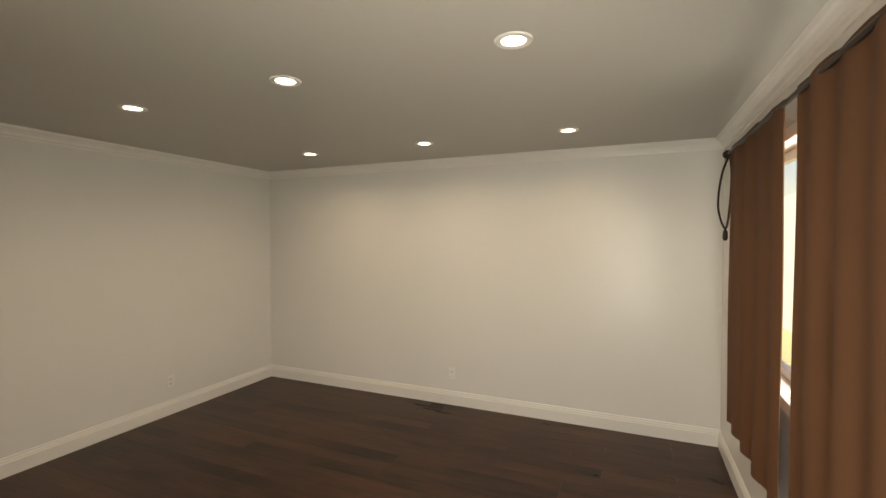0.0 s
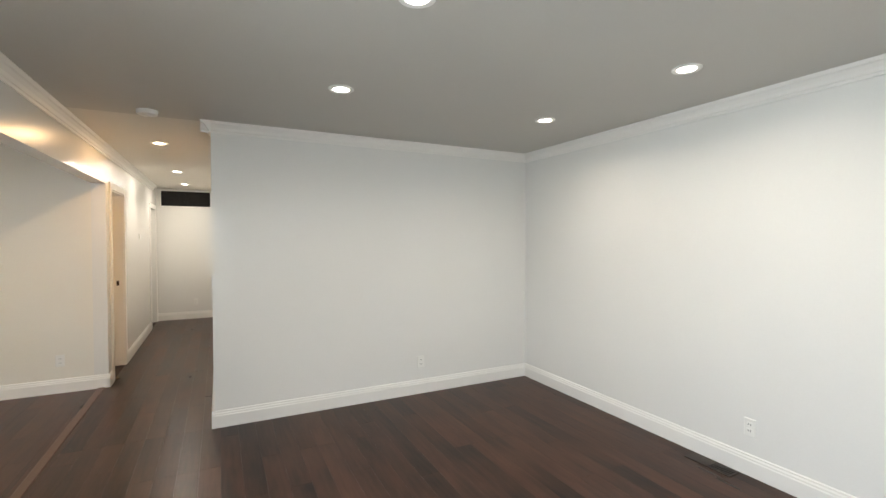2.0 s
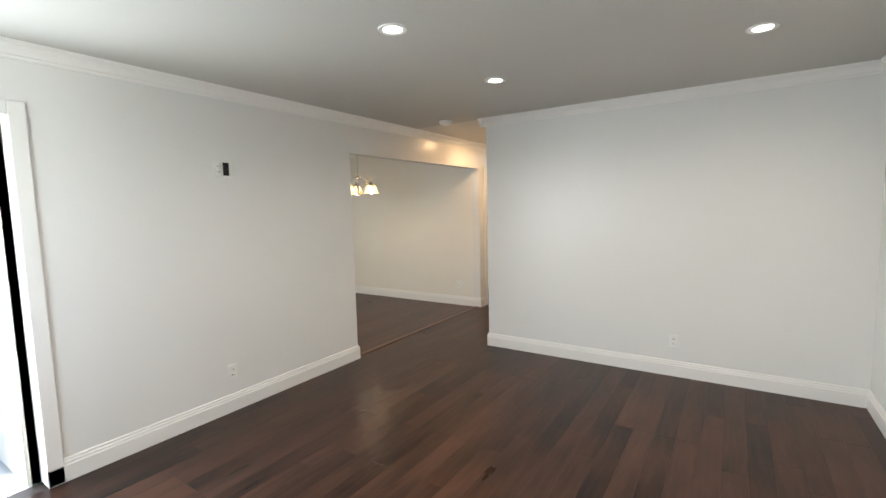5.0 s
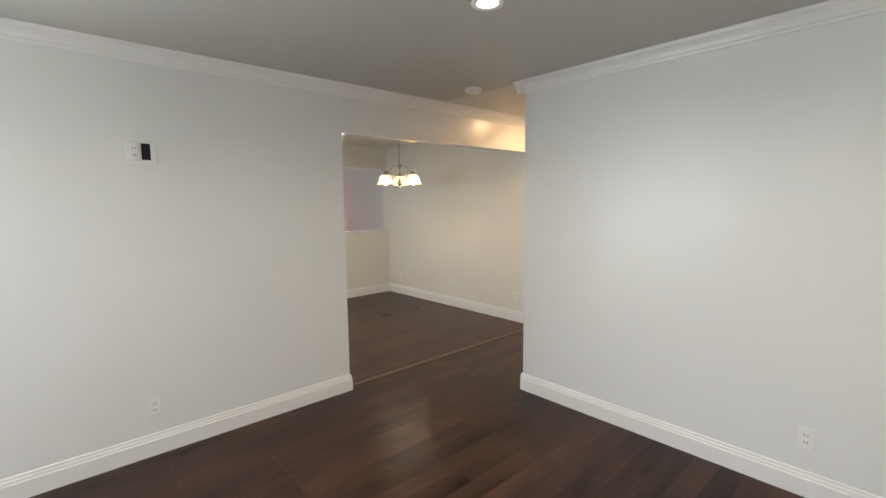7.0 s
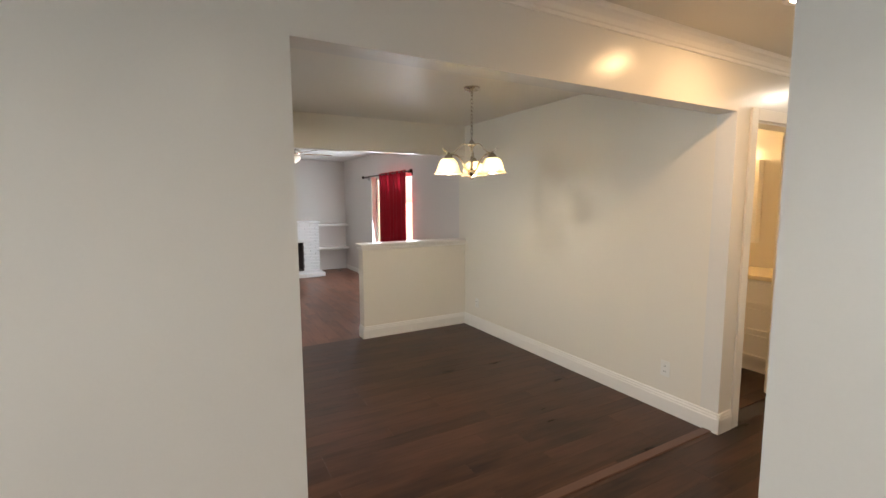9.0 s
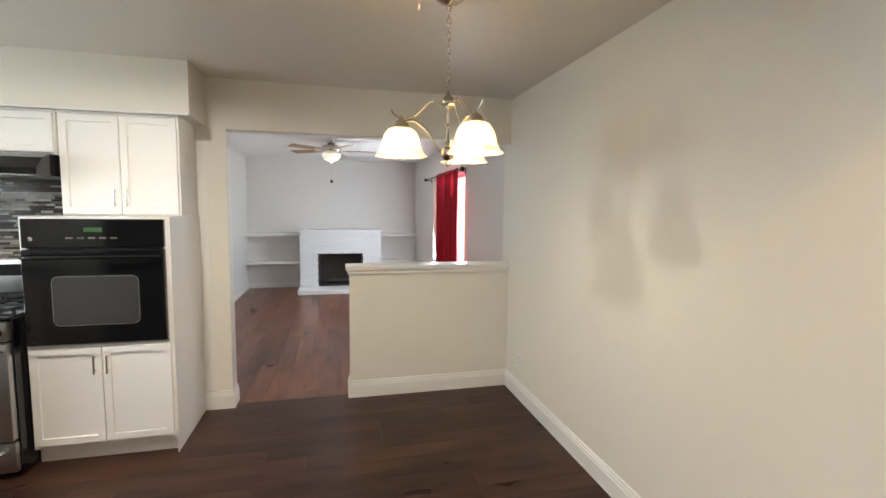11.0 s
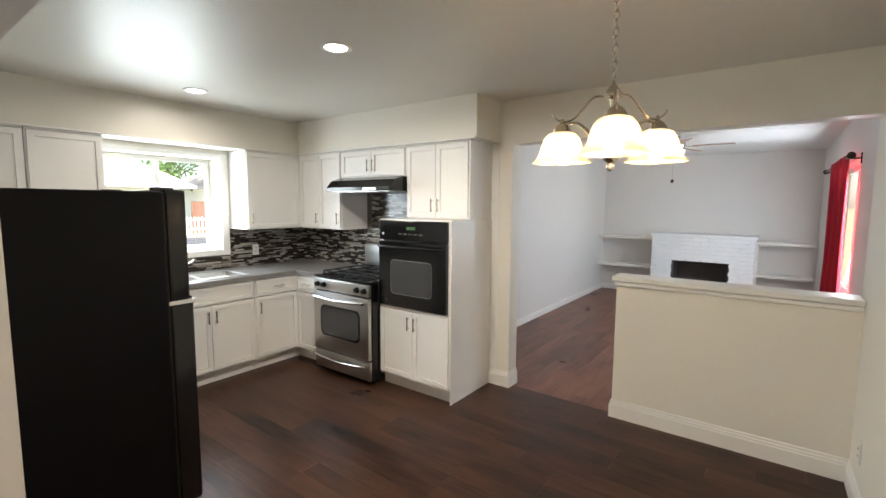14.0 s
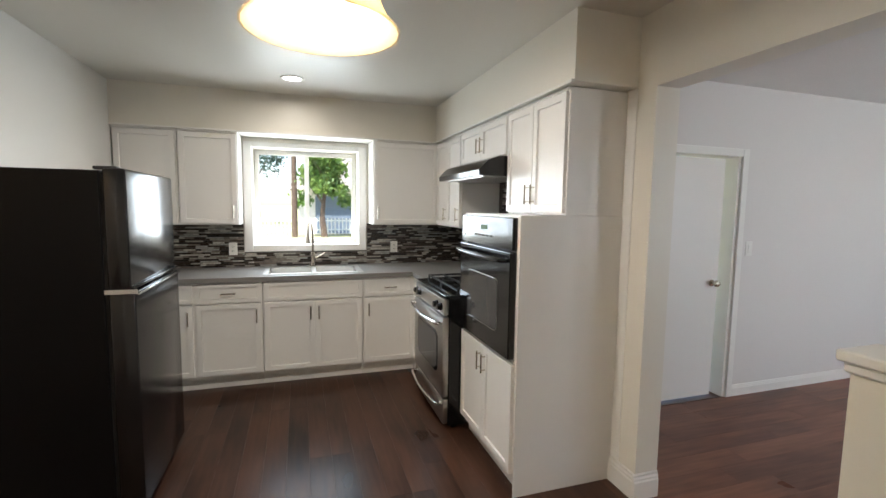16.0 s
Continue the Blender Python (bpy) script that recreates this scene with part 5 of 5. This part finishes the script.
house(-11.0, -1.5, -28, -20, 2.5, 4.6, "single-storey pale stucco house with a garage across the road", (-6.2, -2.4), (-9.2, -7.6))
house(4.0, 14.0, -30, -22, 2.5, 4.4, "single-storey pale stucco house with a shingle roof", (9.0, 12.0), (5.2, 6.8))
house(-28.0, -15.0, -29, -21, 2.5, 4.7, "single-storey pale stucco house beyond the trees", (-19.5, -16.5), (-26, -24))
solid("board_fence", boxes(*[(-14.8 + 0.16 * k, -14.65 + 0.16 * k, -19.4, -19.36, -0.14, 1.65) for k in range(22)]), WOOD_FENCE, "red-brown board fence between the houses", "fence", kind="")


def tree(x, y, height, spread, leaf, n, seed, label):
    rng = random.Random(seed)
    t = thing("tree", (x, y, -0.14), label, "tree")
    bm = tube(spline([(x, y, -0.14), (x + 0.1, y, height * 0.25), (x - 0.05, y + 0.1, height * 0.6), (x, y, height * 0.92)], 4), [max(0.03, 0.17 - 0.012 * k) for k in range(13)], 8)
    for k in range(7):
        a, z = rng.uniform(0, 6.28), height * rng.uniform(0.35, 0.75)
        tube([(x, y, z), (x + spread * 0.35 * math.cos(a), y + spread * 0.35 * math.sin(a), z + height * 0.12), (x + spread * 0.7 * math.cos(a), y + spread * 0.7 * math.sin(a), z + height * 0.2)], [0.07, 0.045, 0.015], 6, bm)
    part("trunk", bm, BARK, t)
    clumps = [(rng.gauss(0, spread * 0.42), rng.gauss(0, spread * 0.42), height * rng.uniform(0.42, 1.0)) for _ in range(26)]
    vs, fs = [], []
    for k in range(n):
        c = rng.choice(clumps)
        p = Vector((x + c[0] + rng.gauss(0, spread * 0.17), y + c[1] + rng.gauss(0, spread * 0.17), c[2] + rng.gauss(0, spread * 0.15)))
        d = Euler((rng.uniform(0, 6), rng.uniform(0, 6), rng.uniform(0, 6))).to_matrix()
        s = rng.uniform(0.08, 0.16)
        i = len(vs)
        vs += [p + d @ Vector(q) * s for q in ((-1, 0, 0), (0, -0.5, 0.1), (1, 0, 0), (0, 0.5, 0.1))]
        fs.append((i, i + 1, i + 2, i + 3))
    me = bpy.data.meshes.new("crown")
    me.from_pydata(vs, [], fs)
    me.materials.append(leaf)
    o = new("crown", me)
    o.parent, o.matrix_parent_inverse = t, PLACED[t.name].inverted()
    return t


tree(-2.75, -17.3, 4.1, 1.15, LEAF, 5200, 1, "bright green leafy tree across the road")
tree(-8.5, -33.0, 9.0, 2.6, LEAF_BLUE, 4200, 2, "tall dark bluish tree behind the houses")
tree(1.5, -32.0, 10.0, 2.4, LEAF_BLUE, 4200, 3, "tall dark bluish tree behind the houses")
tree(-13.0, -26.0, 7.0, 3.0, LEAF, 4200, 4, "broad green tree behind a board fence")
pole = thing("utility_pole", (-1.3, -17.5, -0.14), "grey wooden utility pole beside the road", "utility pole")
part("post", tube([(-1.3, -17.5, -0.14), (-1.3, -17.5, 9)], [0.15, 0.10], 10), BARK, pole)
part("crossarm", bx(-2.2, -0.4, -17.56, -17.44, 8.2, 8.32), BARK, pole)

# ---- mosaic backsplash ----
splash = solid("backsplash", boxes((-2.80, -2.16, YW, YW + 0.004, 0.916, 1.32), (XK, -2.80, YW, YW + 0.004, 0.916, 1.32), (-2.16, -1.02, YW, YW + 0.004, 0.916, 1.054), (-1.02, -0.12, YW, YW + 0.004, 0.916, 1.32), (XK, XK + 0.004, YW + 0.004, 2.83, 0.916, 1.32), (XK, XK + 0.004, 2.83, 3.68, 0.916, 1.70)), GROUT,
               "dark grout bed of the brown and grey strip mosaic backsplash", "backsplash")
tiles, vs, fs = {}, [], []
rt = random.Random(8)
TH, count = 0.0155, 0


def lay_tiles(axis, u0, u1, z0, z1, pieces):
    global count
    z = z0 + 0.002
    while z + TH < z1 + 0.004:
        u = u0 - rt.uniform(0, 0.06)
        while u < u1:
            w = rt.choice((0.048, 0.073, 0.098, 0.148))
            a, b = max(u, u0), min(u + w - 0.002, u1)
            u += w
            if b - a < 0.008:
                continue
            t = 0.0035
            if pieces and count < 300:
                count += 1
                key = (axis, round(b - a, 2))
                if key not in tiles:
                    h = key[1] / 2
                    bm = bx(-t, t, -h, h, 0, TH - 0.002, 0.0008) if axis == "x" else bx(-h, h, -t, t, 0, TH - 0.002, 0.0008)
                    me = bpy.data.meshes.new("tile")
                    bm.to_mesh(me)
                    bm.free()
                    me.materials.append(TILE)
                    tiles[key] = me
                o = new("tile", tiles[key])
                o.location = (XK + 0.004, (a + b) / 2, z) if axis == "x" else ((a + b) / 2, YW + 0.004, z)
                o.parent = splash
            else:
                i = len(vs)
                z2 = z + TH - 0.002
                if axis == "x":
                    p, q = XK + 0.0035, XK + 0.0075
                    vs.extend([(p, a, z), (p, b, z), (p, b, z2), (p, a, z2), (q, a, z), (q, b, z), (q, b, z2), (q, a, z2)])
                else:
                    p, q = YW + 0.0035, YW + 0.0075
                    vs.extend([(a, p, z), (b, p, z), (b, p, z2), (a, p, z2), (a, q, z), (b, q, z), (b, q, z2), (a, q, z2)])
                fs.extend([tuple(i + k for k in f) for f in ((4, 5, 6, 7), (0, 1, 5, 4), (1, 2, 6, 5), (2, 3, 7, 6), (3, 0, 4, 7))])
        z += TH


lay_tiles("x", 2.90, 3.60, 1.30, 1.69, True)
lay_tiles("x", YW + 0.008, 2.83, 0.916, 1.32, True)
lay_tiles("x", 2.83, 3.60, 0.916, 1.30, False)
lay_tiles("y", XK, -2.155, 0.916, 1.32, False)
lay_tiles("y", -2.155, -1.025, 0.916, 1.05, False)
lay_tiles("y", -1.025, -0.12, 0.916, 1.32, False)
me = bpy.data.meshes.new("tile_field")
me.from_pydata(vs, [], fs)
me.materials.append(TILE_REST)
o = new("tile_field", me)
o.parent = splash
o["kind"] = "stuff"
